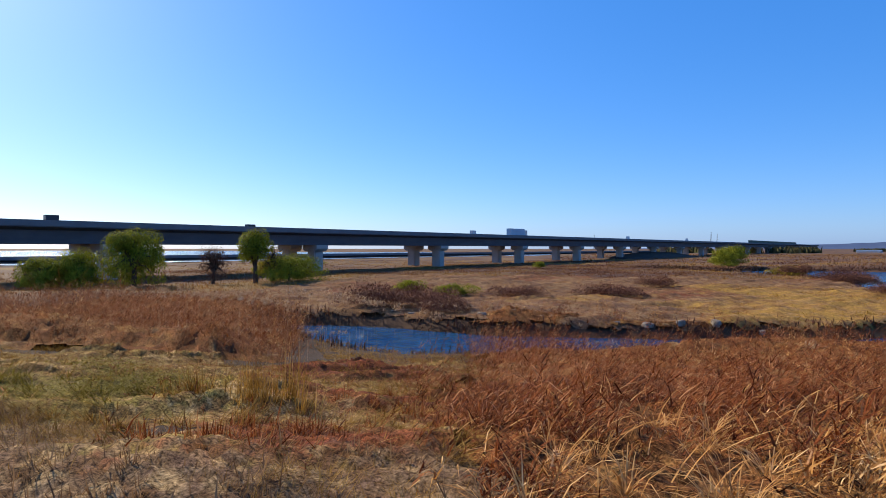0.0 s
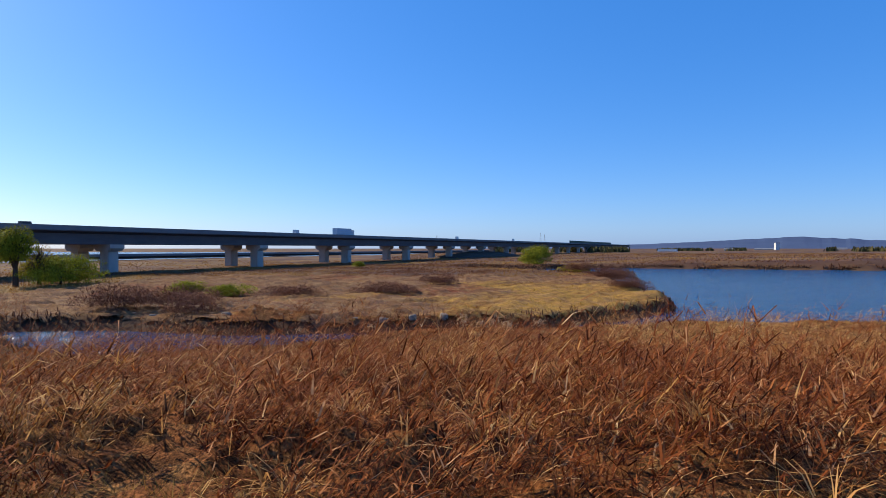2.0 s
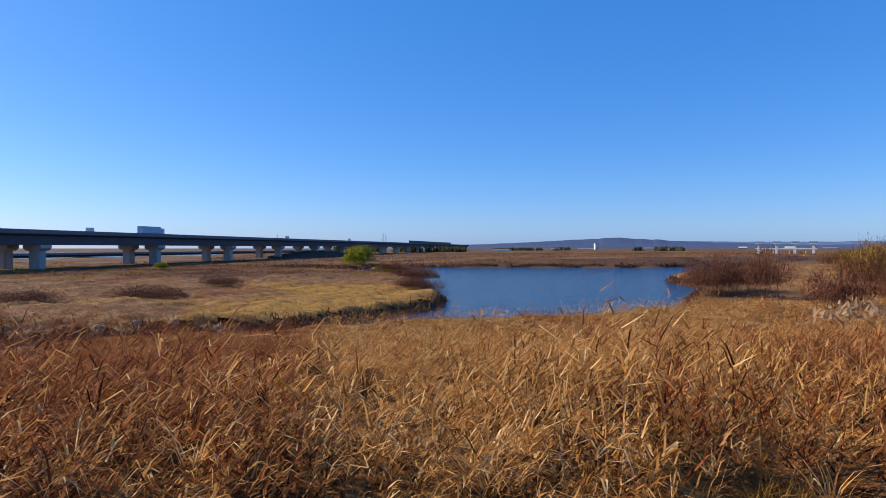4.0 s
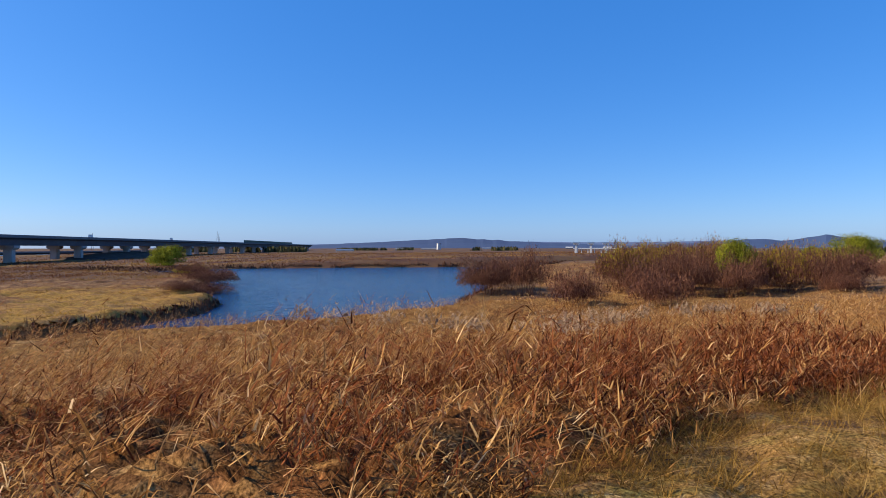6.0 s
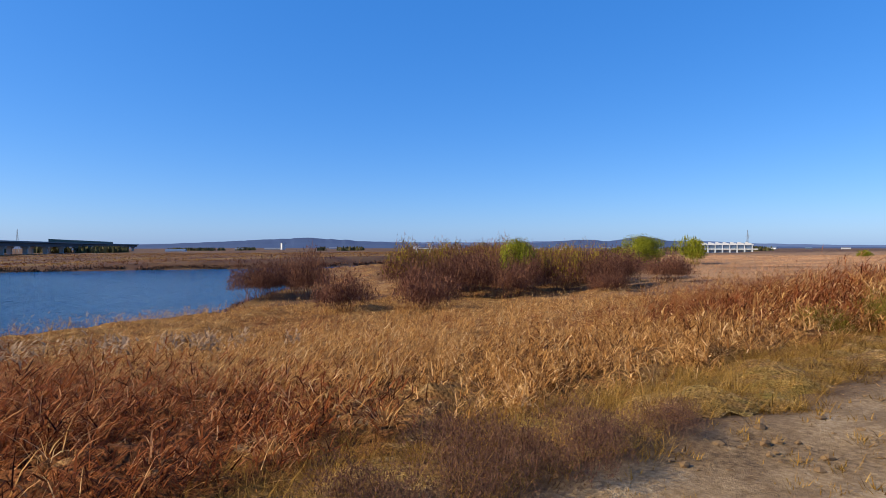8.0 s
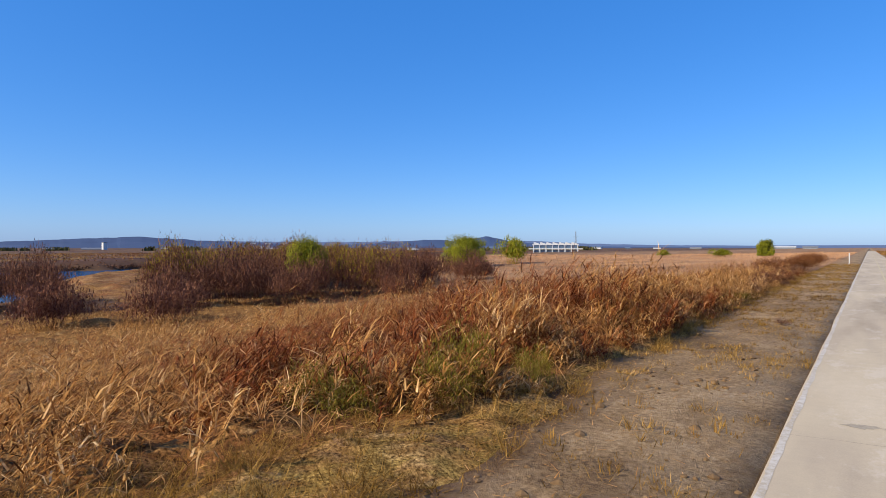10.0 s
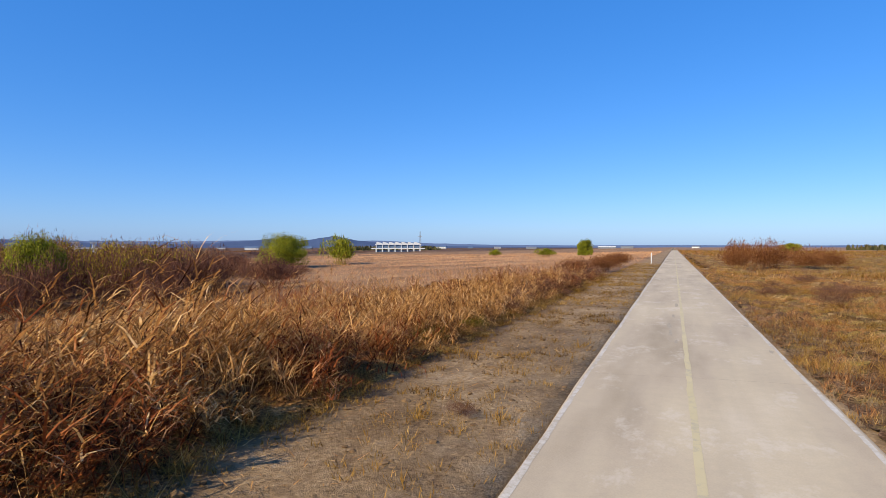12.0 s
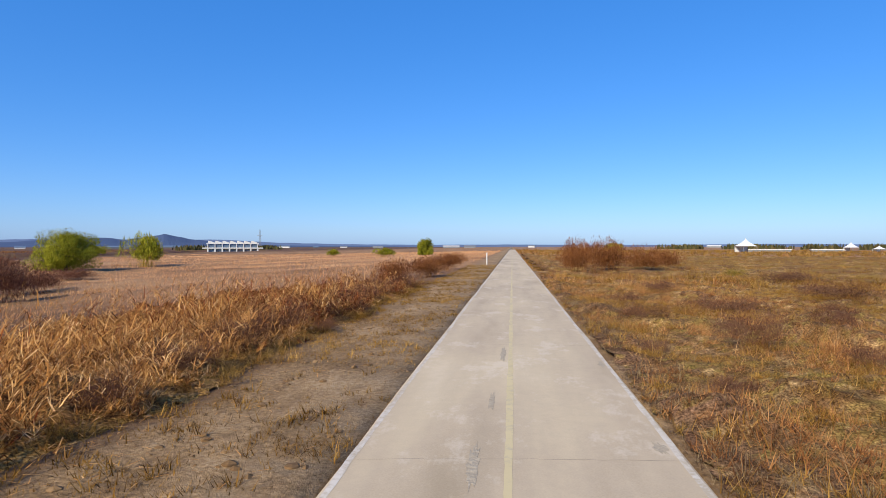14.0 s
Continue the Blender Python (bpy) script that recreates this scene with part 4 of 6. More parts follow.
# sparse tufts and litter on the dirt verge
s = Sheaf(42)
x, y, out, size = tussocks(s.r, -5.2, -1.66, 26, 130, 22, 24, 0.11)
dens = np.clip(0.55 + 0.9 * wave(x, y, 1.1, 5.0), 0.06, 1) * np.interp(x, [-5.2, -4.3, -3.4, -2.6, -1.66], [1, 0.85, 0.5, 0.9, 1]) * np.interp(y, [26, 44, 54, 66, 150], [0.25, 0.4, 0.8, 1, 1])
x, y, out, size = keep((x > margin(y) - 0.4) & (x < -1.64) & (np.modf(size * 11.7)[0] < dens), x, y, out, size)
n = len(x)
s.ribbons(np.stack([x, y, land(x, y) - 0.01], -1), out + s.r.normal(0, 0.9, n), (0.04 + 0.11 * size) * s.r.uniform(0.6, 1.5, n), s.r.uniform(0.008, 0.015, n), s.r.uniform(0.3, 1.4, n), s.r.uniform(-0.3, 0.5, n), 1)
tagged(link_mesh("verge_grass", s.mesh("verge_grass"), OLIVE), "sparse short dry grass on the dirt verge", "grass", kind="stuff")
s = Sheaf(43)
x, y = scatter(s.r, -4.9, -1.9, 44, 84, 30)
x, y = keep(s.r.random(len(x)) < np.interp(x, [-4.9, -3.5, -2.0], [1, 0.6, 0.1]), x, y)
n = len(x)
s.ribbons(np.stack([x, y, land(x, y) + 0.02], -1), s.r.uniform(0, 6.28, n), s.r.uniform(0.05, 0.22, n), s.r.uniform(0.005, 0.015, n), s.r.uniform(1.3, 1.62, n), 0.1, 2)
tagged(link_mesh("straw_litter", s.mesh("straw_litter"), STRAW), "pale straw leaves lying on the dirt", "straw", kind="stuff")

# clods and small stones on the dirt
lump = bmesh.new()
bmesh.ops.create_icosphere(lump, subdivisions=1, radius=1)
lv = np.array([tuple(v.co) for v in lump.verts])
lf = np.array([[v.index for v in f.verts] for f in lump.faces])
lump.free()
rc = np.random.default_rng(77)
x, y = scatter(rc, -4.6, -1.7, 28, 100, 26)
x, y = keep((x > margin(y) - 0.2) & (wave(x, y, 1.3, 3.0) + rc.normal(0, 0.5, len(x)) > 0.1), x, y)
n = len(x)
size = rc.gamma(2.0, 0.010, n).clip(0.008, 0.06)
v = lv[None] * rc.uniform(0.7, 1.3, (n, len(lv), 1)) * size[:, None, None] * np.array([1.2, 1.2, 0.7])
v += np.stack([x, y, land(x, y)], -1)[:, None]
me = bpy.data.meshes.new("dirt_clods")
me.from_pydata(v.reshape(-1, 3).tolist(), [], (lf[None] + (np.arange(n) * len(lv))[:, None, None]).reshape(-1, 3).tolist())
tagged(link_mesh("dirt_clods", me, plain("dirt_clod", [(0.10, 0.055, 0.024), (0.21, 0.125, 0.058), (0.33, 0.22, 0.12)], 2.5, 0.95)), "small brown clods lying on the dirt verge", "soil", kind="stuff")

# the field beyond the path
s, g, w = Sheaf(51), Sheaf(52), Sheaf(53)
for x0, x1, y0, y1, per, each, rad, hh, ww in ((1.6, 22, 60, 98, 6.0, 52, 0.17, 0.17, 0.008), (1.7, 60, 98, 180, 1.6, 30, 0.36, 0.36, 0.024), (2, 170, 180, 430, 0.10, 14, 0.8, 0.6, 0.12)):
    x, y, out, size = tussocks(s.r, x0, x1, y0, y1, per, each, rad)
    x, y, out, size = keep((x > 1.63) & (x < 4.5 + (y - 60) * 0.66), x, y, out, size)
    n = len(x)
    mound = np.clip(0.5 + 0.6 * wave(x, y, 1.15, 8.0) + 0.3 * wave(x, y, 2.6, 3.0), 0, 1)
    tall = hh * (0.35 + 1.5 * mound**1.5 + 0.5 * size) * s.r.uniform(0.6, 1.3, n) * np.interp(x, [1.6, 2.4], [0.7, 1])
    base = np.stack([x, y, land(x, y) - 0.02 + field_height(x, y) * s.r.uniform(0.55, 1.0, n)], -1)
    olive = np.modf(size * 8.3)[0] < np.clip(0.5 + 0.9 * wave(x, y, 0.6, 12.0) + 0.05 * (x - 4), 0.08, 0.92)
    for q, sel in ((s, ~olive), (g, olive)):
        k = int(sel.sum())
        q.ribbons(base[sel], q.r.uniform(0, 6.28, k), tall[sel], ww * q.r.uniform(0.7, 1.5, k), q.r.uniform(0.3, 1.5, k), q.r.uniform(-0.5, 0.6, k), 1, twist=q.r.normal(0, 0.8, k))
# grey-brown weeds crowding the slab's edge
q = Sheaf(54)
x, y, out, size = tussocks(q.r, 1.62, 3.4, 61, 104, 9, 60, 0.13)
x, y, out, size = keep((x > 1.60) & (np.modf(size * 7.1)[0] < np.interp(x, [1.6, 2.2, 3.4], [0.9, 0.8, 0.3])), x, y, out, size)
n = len(x)
tall = (0.07 + 0.20 * size) * np.interp(x, [1.6, 2.1], [0.5, 1]) * q.r.uniform(0.5, 1.3, n)
q.ribbons(np.stack([x, y, land(x, y) - 0.02 + field_height(x, y) * q.r.uniform(0.2, 0.9, n)], -1), q.r.uniform(0, 6.28, n), tall, q.r.uniform(0.004, 0.010, n), q.r.uniform(0.1, 1.3, n), q.r.uniform(-0.4, 0.8, n), 1, twist=q.r.normal(0, 0.8, n))
tagged(link_mesh("edge_weeds", q.mesh("edge_weeds"), plant("edge_weed", [(0.05, 0.028, 0.020), (0.13, 0.078, 0.052), (0.22, 0.145, 0.090), (0.34, 0.25, 0.15), (0.48, 0.38, 0.24)], 0.5, 0.7, hue=(0.9, 0.9, 0.85))), "withered grey-brown weeds crowding the path's edge", "weeds", kind="stuff")
# loose bent stems over the mat
x, y, out, size = tussocks(w.r, 1.9, 20, 60, 100, 1.6, 10, 0.3)
x, y, out, size = keep((x < 4 + (y - 60) * 0.66) & (wave(x, y, 0.9, 5.0) > -0.3), x, y, out, size)
n = len(x)
w.ribbons(np.stack([x, y, land(x, y) + w.r.uniform(0, 0.15, n)], -1), out + w.r.normal(0, 0.8, n), (0.2 + 0.3 * size) * w.r.uniform(0.6, 1.2, n), w.r.uniform(0.003, 0.005, n), w.r.uniform(0.2, 1.3, n), w.r.uniform(0.2, 1.2, n), 3, twist=w.r.normal(0, 0.6, n))
tagged(link_mesh("bent_stems", w.mesh("bent_stems"), STRAW), "pale bent stems over the matted meadow grass", "grass", kind="stuff")
tagged(link_mesh("field_grass", s.mesh("field_grass"), FIELD), "brown dry meadow grass beside the path", "grass", kind="stuff")
tagged(link_mesh("olive_grass", g.mesh("olive_grass"), OLIVE), "olive-yellow dry meadow grass in clumps", "grass", kind="stuff")

# low growth on the river land, the far bank and the fields ahead
s, f = Sheaf(61), Sheaf(62)
x, y, out, big = tussocks(s.r, -330, -40, -190, 130, 0.16, 10, 1.1)
dist = np.hypot(x, y - 10)
e = river_edge(x, y)
x, y, e, dist, out, big = keep((e > 0.6) & (s.r.random(len(x)) < np.interp(dist, [40, 90, 200, 330], [1, 0.9, 0.5, 0.25])), x, y, e, dist, out, big)
n = len(x)
size = np.interp(dist, [40, 120, 330], [0.5, 0.6, 0.8]) * (0.4 + 0.9 * big) * (1 + 0.4 * wave(x, y, 0.16, 3.0))
s.ribbons(np.stack([x, y, land(x, y) - 0.05], -1), out + s.r.normal(0, 0.6, n), size * s.r.uniform(0.6, 1.5, n), np.interp(dist, [40, 120, 330], [0.10, 0.2, 0.5]) * s.r.uniform(0.6, 1.4, n), s.r.uniform(0.7, 1.4, n), s.r.uniform(0.2, 0.6, n), 1)
x, y = scatter(f.r, -150, -4.7, 76, 330, 9)
e = river_edge(x, y)
dist = np.hypot(x, y - 60)
x, y, dist = keep((e > 1) & (x > -40 - 0.8 * (y - 100) - 8 * wave(x, y, 0.1, 2.0)) & (x < front(y) - np.interp(y, [76, 90, 110], [4, 3, 0])) & (f.r.random(len(x)) < np.interp(dist, [25, 80, 160, 300], [1, 0.45, 0.25, 0.15])), x, y, dist)
n = len(x)
f.ribbons(np.stack([x, y, land(x, y) - 0.05], -1), 1.4 + f.r.normal(0, 1.2, n), np.interp(dist, [25, 90, 300], [0.36, 0.4, 0.5]) * f.r.uniform(0.4, 1.4, n) * (1 + 0.4 * wave(x, y, 0.25, 6.0)), np.interp(dist, [25, 80, 300], [0.018, 0.06, 0.25]) * f.r.uniform(0.7, 1.3, n), f.r.uniform(0.2, 1.3, n), f.r.uniform(0.1, 0.6, n), 1)
x, y = scatter(s.r, -700, -232, -60, 600, 0.15)
e = river_edge(x, y)
x, y = keep((e > 0.5), x, y)
n = len(x)
s.ribbons(np.stack([x, y, land(x, y) - 0.1], -1), s.r.uniform(0, 6.28, n), s.r.uniform(0.4, 1.2, n), s.r.uniform(0.4, 1.0, n), s.r.uniform(0.2, 1.2, n), s.r.uniform(0.2, 0.8, n), 1)
for x0, x1, y0, y1, per, tall, wide in ((-135, -58, -62, 36, 5.5, 0.5, 0.07), (-260, -135, -90, 42, 2.2, 0.6, 0.16), (-170, -70, -150, -62, 2.2, 0.6, 0.14)):
    x, y = scatter(s.r, x0, x1, y0, y1, per)
    x, y = keep(river_edge(x, y) > 0.5, x, y)
    n = len(x)
    s.ribbons(np.stack([x, y, land(x, y) - 0.05], -1), s.r.uniform(0, 6.28, n), tall * s.r.uniform(0.5, 1.3, n) * (1 + 0.45 * wave(x, y, 0.3, 4.0)), wide * s.r.uniform(0.6, 1.4, n), s.r.uniform(0.1, 1.1, n), s.r.uniform(0.0, 0.6, n), 1)
tagged(link_mesh("river_grass", s.mesh("river_grass"), ISLAND_GRASS), "ochre and mauve dry grass on the low river land", "grass", kind="stuff")
tagged(link_mesh("pink_meadow", f.mesh("pink_meadow"), MEADOW), "pinkish-brown dry meadow reaching to the willows", "grass", kind="stuff")


s = Sheaf(64)
x, y, out, size = tussocks(s.r, -125, -68, -6, 33, 0.9, 12, 0.5)
x, y, out, size = keep((river_edge(x, y) > 1.2) & (wave(x, y, 0.14, 3.0) + 0.012 * (y - 12) > -0.15), x, y, out, size)
n = len(x)
s.ribbons(np.stack([x, y, land(x, y) - 0.05], -1), out + s.r.normal(0, 0.6, n), (0.3 + 0.5 * size) * s.r.uniform(0.6, 1.3, n), s.r.uniform(0.08, 0.2, n), s.r.uniform(0.5, 1.2, n), s.r.uniform(0.2, 0.8, n), 2)
tagged(link_mesh("ochre_grass", s.mesh("ochre_grass"), plant("ochre_grass", [(0.20, 0.11, 0.03), (0.32, 0.20, 0.045), (0.42, 0.29, 0.06), (0.48, 0.34, 0.10)], 0.08, 0.5)), "ochre-yellow grass on the river's spit", "grass", kind="stuff")
s = Sheaf(63)
px = np.array(RIVER, float)
for (ax, ay), (bx, by) in zip(px, np.roll(px, -1, 0)):
    ln = math.hypot(bx - ax, by - ay)
    if ay > 260 or by > 260:
        continue
    n = int(ln * 26)
    k = s.r.random(n)
    x, y = ax + (bx - ax) * k + s.r.normal(0, 1.0, n), ay + (by - ay) * k + s.r.normal(0, 1.0, n)
    x, y = keep((river_edge(x, y) > -0.4) & (wave(x, y, 0.25, 2.0) > -0.5), x, y)
    n = len(x)
    wide = 0.05 + 0.0012 * np.hypot(x, y - 20)
    s.ribbons(np.stack([x, y, land(x, y) - 0.1], -1), s.r.uniform(0, 6.28, n), s.r.uniform(0.5, 1.3, n), wide, s.r.uniform(0, 0.7, n), s.r.uniform(0.3, 1.4, n), 2)
tagged(link_mesh("bank_sedge", s.mesh("bank_sedge"), TWIG), "dark brown sedge hanging over the river banks", "sedge", kind="stuff")


# ---------------------------------------------------------------- shrubs and trees
def shrub(name, seed, material, label, category, leafy=None, twigs=420, fine=3, thick=0.02, leaf=0.05, crest=0.45):
    """A shrub one metre high and two across, to be scaled: rounded heads of fine twigs on a few stems."""
    s = Sheaf(seed)
    r = s.r
    ob = thing(name, 0, 0, 0, label, category)
    cn = 16
    ca, cr = r.uniform(0, 6.28, cn), np.sqrt(r.random(cn)) * 0.6
    cr[0] = 0.1
    cx, cy = cr * np.cos(ca), cr * np.sin(ca)
    ch = np.r_[1.15, r.uniform(0.65, 1.08, cn - 1)]
    rr = np.r_[0.45, r.uniform(0.24, 0.42, cn - 1)]
    # stems out of the ground
    n = twigs // 7
    pick = r.integers(0, cn, n)
    a = r.uniform(0, 6.28, n)
    base = np.stack([cx[pick] * 0.7, cy[pick] * 0.7, 0 * a - 0.05], -1) + r.normal(0, 0.06, (n, 3)) * (1, 1, 0)
    s.ribbons(base, a, ch[pick] * r.uniform(0.4, 0.8, n), thick * 0.9, r.uniform(0.1, 0.9, n), r.normal(0.1, 0.3, n), 3, twist=r.uniform(0, 3, n), tip=0.3)

    def heads(q, n, inner):
        pick = q.r.integers(0, cn, n)
        a, c = q.r.uniform(0, 6.28, n), q.r.uniform(-0.15, 1.0, n)
        k = q.r.uniform(inner, 1.0, n) * (1 + 0.10 * np.sin(a * 3 + c * 5 + pick))
        flat = np.sqrt(np.maximum(0, 1 - c * c))
        p = np.stack([cx[pick] + rr[pick] * k * flat * np.cos(a), cy[pick] + rr[pick] * k * flat * np.sin(a), np.maximum(0.02, ch[pick] * (0.45 + 0.5 * k * c))], -1)
        return p, a, np.arccos(np.clip(c, -1, 1))

    n = twigs * fine
    p, a, lean = heads(s, n, 0.35)
    s.ribbons(p, a + r.normal(0, 0.7, n), r.uniform(0.035, 0.115, n), thick * 0.9, lean * 0.9 + r.normal(0, 0.9, n), r.normal(0, 0.4, n), 1, twist=r.uniform(0, 3, n))
    link_mesh("framework", s.mesh("framework"), material, ob)
    if leafy:
        s = Sheaf(seed + 500)
        n = twigs * 6
        p, a, lean = heads(s, n, 0.75)
        p, a, lean = keep(p[:, 2] > crest * s.r.uniform(0.6, 1.4, n), p, a, lean)
        n = len(a)
        s.ribbons(p, a + s.r.normal(0, 0.5, n), leaf * s.r.uniform(0.7, 1.8, n), leaf * 0.4, lean * 0.9 + s.r.normal(0, 0.9, n), s.r.uniform(-0.3, 0.6, n), 1, twist=s.r.normal(0, 0.8, n))
        link_mesh("foliage", s.mesh("foliage"), leafy, ob)
    return ob


def planted(ob, places, group):
    """Stands copies of a shrub at x, y with width, height and turn."""
    r = random.Random(len(places) * 7 + 3)
    tagged(ob, group=group)
    for i, (x, y, w, h) in enumerate(places):
        z = float(land(x, y)) - 0.06 * h
        m = pose(x, y, z, 0, 0, r.uniform(0, 360)) @ Matrix.Diagonal((w / 2, w / 2 * r.uniform(0.8, 1.2), h * (1.18 if h > 3.9 else 1.0), 1))
        if i == 0:
            ob.matrix_basis = m
        else:
            c = ob.copy()
            scene.collection.objects.link(c)
            for ch in ob.children:
                cc = ch.copy()
                scene.collection.objects.link(cc)
                cc.parent = c
            c.matrix_basis = m


planted(shrub("willow_shrub", 101, MAROON, "leafless brown willow shrub with yellowing tops", "shrub", YELLOW_TWIG, 520, 15, thick=0.012, leaf=0.042, crest=0.50),
        [(-66, 83, 10.0, 6.5), (-74, 96, 11.0, 6.4), (-64, 100, 11.0, 6.9), (-88, 110, 13.0, 6.0), (-98, 128, 15.4, 5.8), (-80, 122, 13.2, 5.6), (-108, 150, 15.4, 5.4), (-118, 132, 14.3, 4.6), (-126, 166, 15.4, 5.0), (-96, 146, 12.1, 4.9), (-57, 110, 12.0, 5.9), (-63, 114, 13.2, 5.5), (-70, 106, 12.0, 6.5), (-52, 99, 9.0, 5.7), (-71, 89, 11.0, 5.6), (-58, 104, 10.0, 5.4), (-78, 103, 12.0, 6.0), (-64, 85, 9.0, 5.6), (-90, 120, 13.0, 5.9)], "willow shrubs on the bank")
planted(shrub("maroon_shrub", 107, MAROON, "dark maroon leafless shrub on the river bank", "shrub", TWIG, 520, 15, thick=0.012, leaf=0.045, crest=0.55),
        [(-74, 66, 10.5, 4.7), (-70, 70.5, 8.0, 5.9), (-80, 74, 10.0, 5.0), (-78, 69, 9.0, 4.2), (-58, 80, 10.0, 4.6), (-52, 88, 9.9, 4.6), (-60, 88, 10.0, 5.6), (-62, 93, 10.0, 5.6), (-48, 105, 10.0, 4.9), (-45, 114, 10.0, 4.0), (-60, 122, 11.0, 4.6), (-52, 126, 10.0, 3.3), (-44, 97, 7.0, 3.2), (-53, 93, 8.0, 5.2), (-56, 84, 9.0, 5.2), (-47, 101, 8.0, 4.6), (-54, 115, 9.0, 5.0)], "maroon shrubs on the bank")
planted(shrub("dark_shrub", 102, MAROON, "dark leafless shrub on the low river land", "shrub", MAROON, 400, 10, thick=0.013, leaf=0.06, crest=0.2),
        [(-66, -38, 12.0, 3.5), (-72, -34, 12.0, 3.2), (-86, -24, 12.0, 2.4), (-94, -12, 13.0, 2.7), (-112, -4, 10.0, 2.7), (-104, 28, 9.0, 2.2), (-120, 33, 12.0, 3.0), (-150, 36, 16.0, 4.3), (-166, 37, 14.0, 3.8), (-180, 34, 12.0, 3.5), (-140, 33, 10.0, 3.0), (-54, 66, 9.0, 4.3), (-48, 72, 9.0, 4.1), (-110, 160, 12.0, 3.5), (-96, 168, 10.0, 3.2), (-66, 150, 8.0, 2.2), (-64, -29, 8, 2.6)], "dark shrubs")
planted(shrub("red_shrub", 103, RED_TWIG, "rust-red leafless shrub beside the path", "shrub", RED_TWIG, 420, 8, thick=0.012, leaf=0.05, crest=0.2),
        [(4.6, 112, 4.5, 2.7), (7.5, 115, 5.5, 3.0), (5.6, 120, 5, 2.9), (11, 119, 6, 2.5), (9, 126, 6, 2.8), (14, 124, 6, 2.3), (-5.6, 106, 4, 1.4), (-6.4, 112, 4.5, 1.5), (-6.0, 119, 4.5, 1.5), (-8.6, 110, 5, 1.5), (-6.2, 127, 5, 1.5), (-7, 136, 5, 1.5), (-6.5, 98, 3, 1.2)], "red shrubs by the path")
planted(shrub("brown_weed", 104, TWIG, "brown withered weed thicket by the dirt verge", "shrub", TWIG, 420, 8, thick=0.009, leaf=0.035, crest=0.2),
        [(-5.2, 38.6, 1.5, 0.65), (-4.75, 37.2, 1.4, 0.55), (-4.6, 38.0, 1.3, 0.60), (-4.55, 38.9, 1.3, 0.62), (-4.75, 39.7, 1.5, 0.55), (-4.6, 40.9, 1.2, 0.42),
         (-4.9, 73.6, 1.3, 0.6), (-5.0, 75.4, 1.5, 0.75), (-5.1, 77.5, 1.8, 0.9), (-5.3, 79.6, 2.0, 0.9), (-5.4, 82, 2.2, 0.9), (-5.4, 85, 2.2, 0.9), (-5.6, 88, 2.4, 0.8), (-5.5, 91, 2.4, 0.9), (-5.3, 94.5, 2.4, 0.9), (-4.4, 80.5, 1.0, 0.4), (-4.5, 84.0, 1.2, 0.45),
         (4.7, 79.5, 1.8, 1.1), (6.3, 78, 1.6, 0.6), (10.4, 78, 2.2, 1.0), (3.6, 84, 1.8, 0.6), (7.0, 88, 3, 0.7), (12.5, 92, 3.4, 1.0), (16, 104, 4, 1.0), (5.4, 74.4, 1.3, 0.7), (7.6, 82.0, 1.9, 0.9), (9.6, 86.0, 2.0, 0.8), (4.2, 90.0, 1.8, 0.6), (3.0, 75.5, 0.9, 0.45), (2.7, 78.8, 0.8, 0.4), (8.4, 75.6, 1.2, 0.5), (11.4, 83.4, 2.0, 0.8), (14.4, 88.0, 2.4, 0.9), (6.6, 95.0, 2.2, 0.7), (-2.6, 62.8, 0.55, 0.22)], "withered weeds")
planted(shrub("green_weed", 105, GREEN, "green-yellow weed among the dry reeds", "weed", GREEN, 350, 3, thick=0.012, leaf=0.05, crest=0.2),
        [(-5.0, 51.6, 1.4, 0.8), (-5.6, 52.6, 1.5, 1.1), (-4.7, 53.2, 0.9, 0.7), (-6.2, 50.8, 1.8, 0.9), (-5.0, 67.5, 1.0, 0.5), (-4.7, 69.6, 0.9, 0.4), (7.8, 77.2, 1.3, 0.5), (4.4, 70.2, 0.9, 0.45), (16, 112, 2.2, 0.8), (-9.5, -18, 3.4, 0.4), (-12, -21.5, 4.0, 0.45)], "green weeds")
planted(shrub("yellow_shrub", 106, YELLOW_TWIG, "yellow-green shrub on the low river land", "shrub", WILLOW, 480, 3, thick=0.014, leaf=0.09, crest=0.1),
        [(-215, -40, 9, 2.6), (-88, -34, 9, 2.0), (-94, -44, 9, 2.2), (-82, 191, 13, 6.3), (-36, 231, 8, 2.6), (-60, 262, 7, 2.6), (-175, 300, 14, 4)], "yellow shrubs")


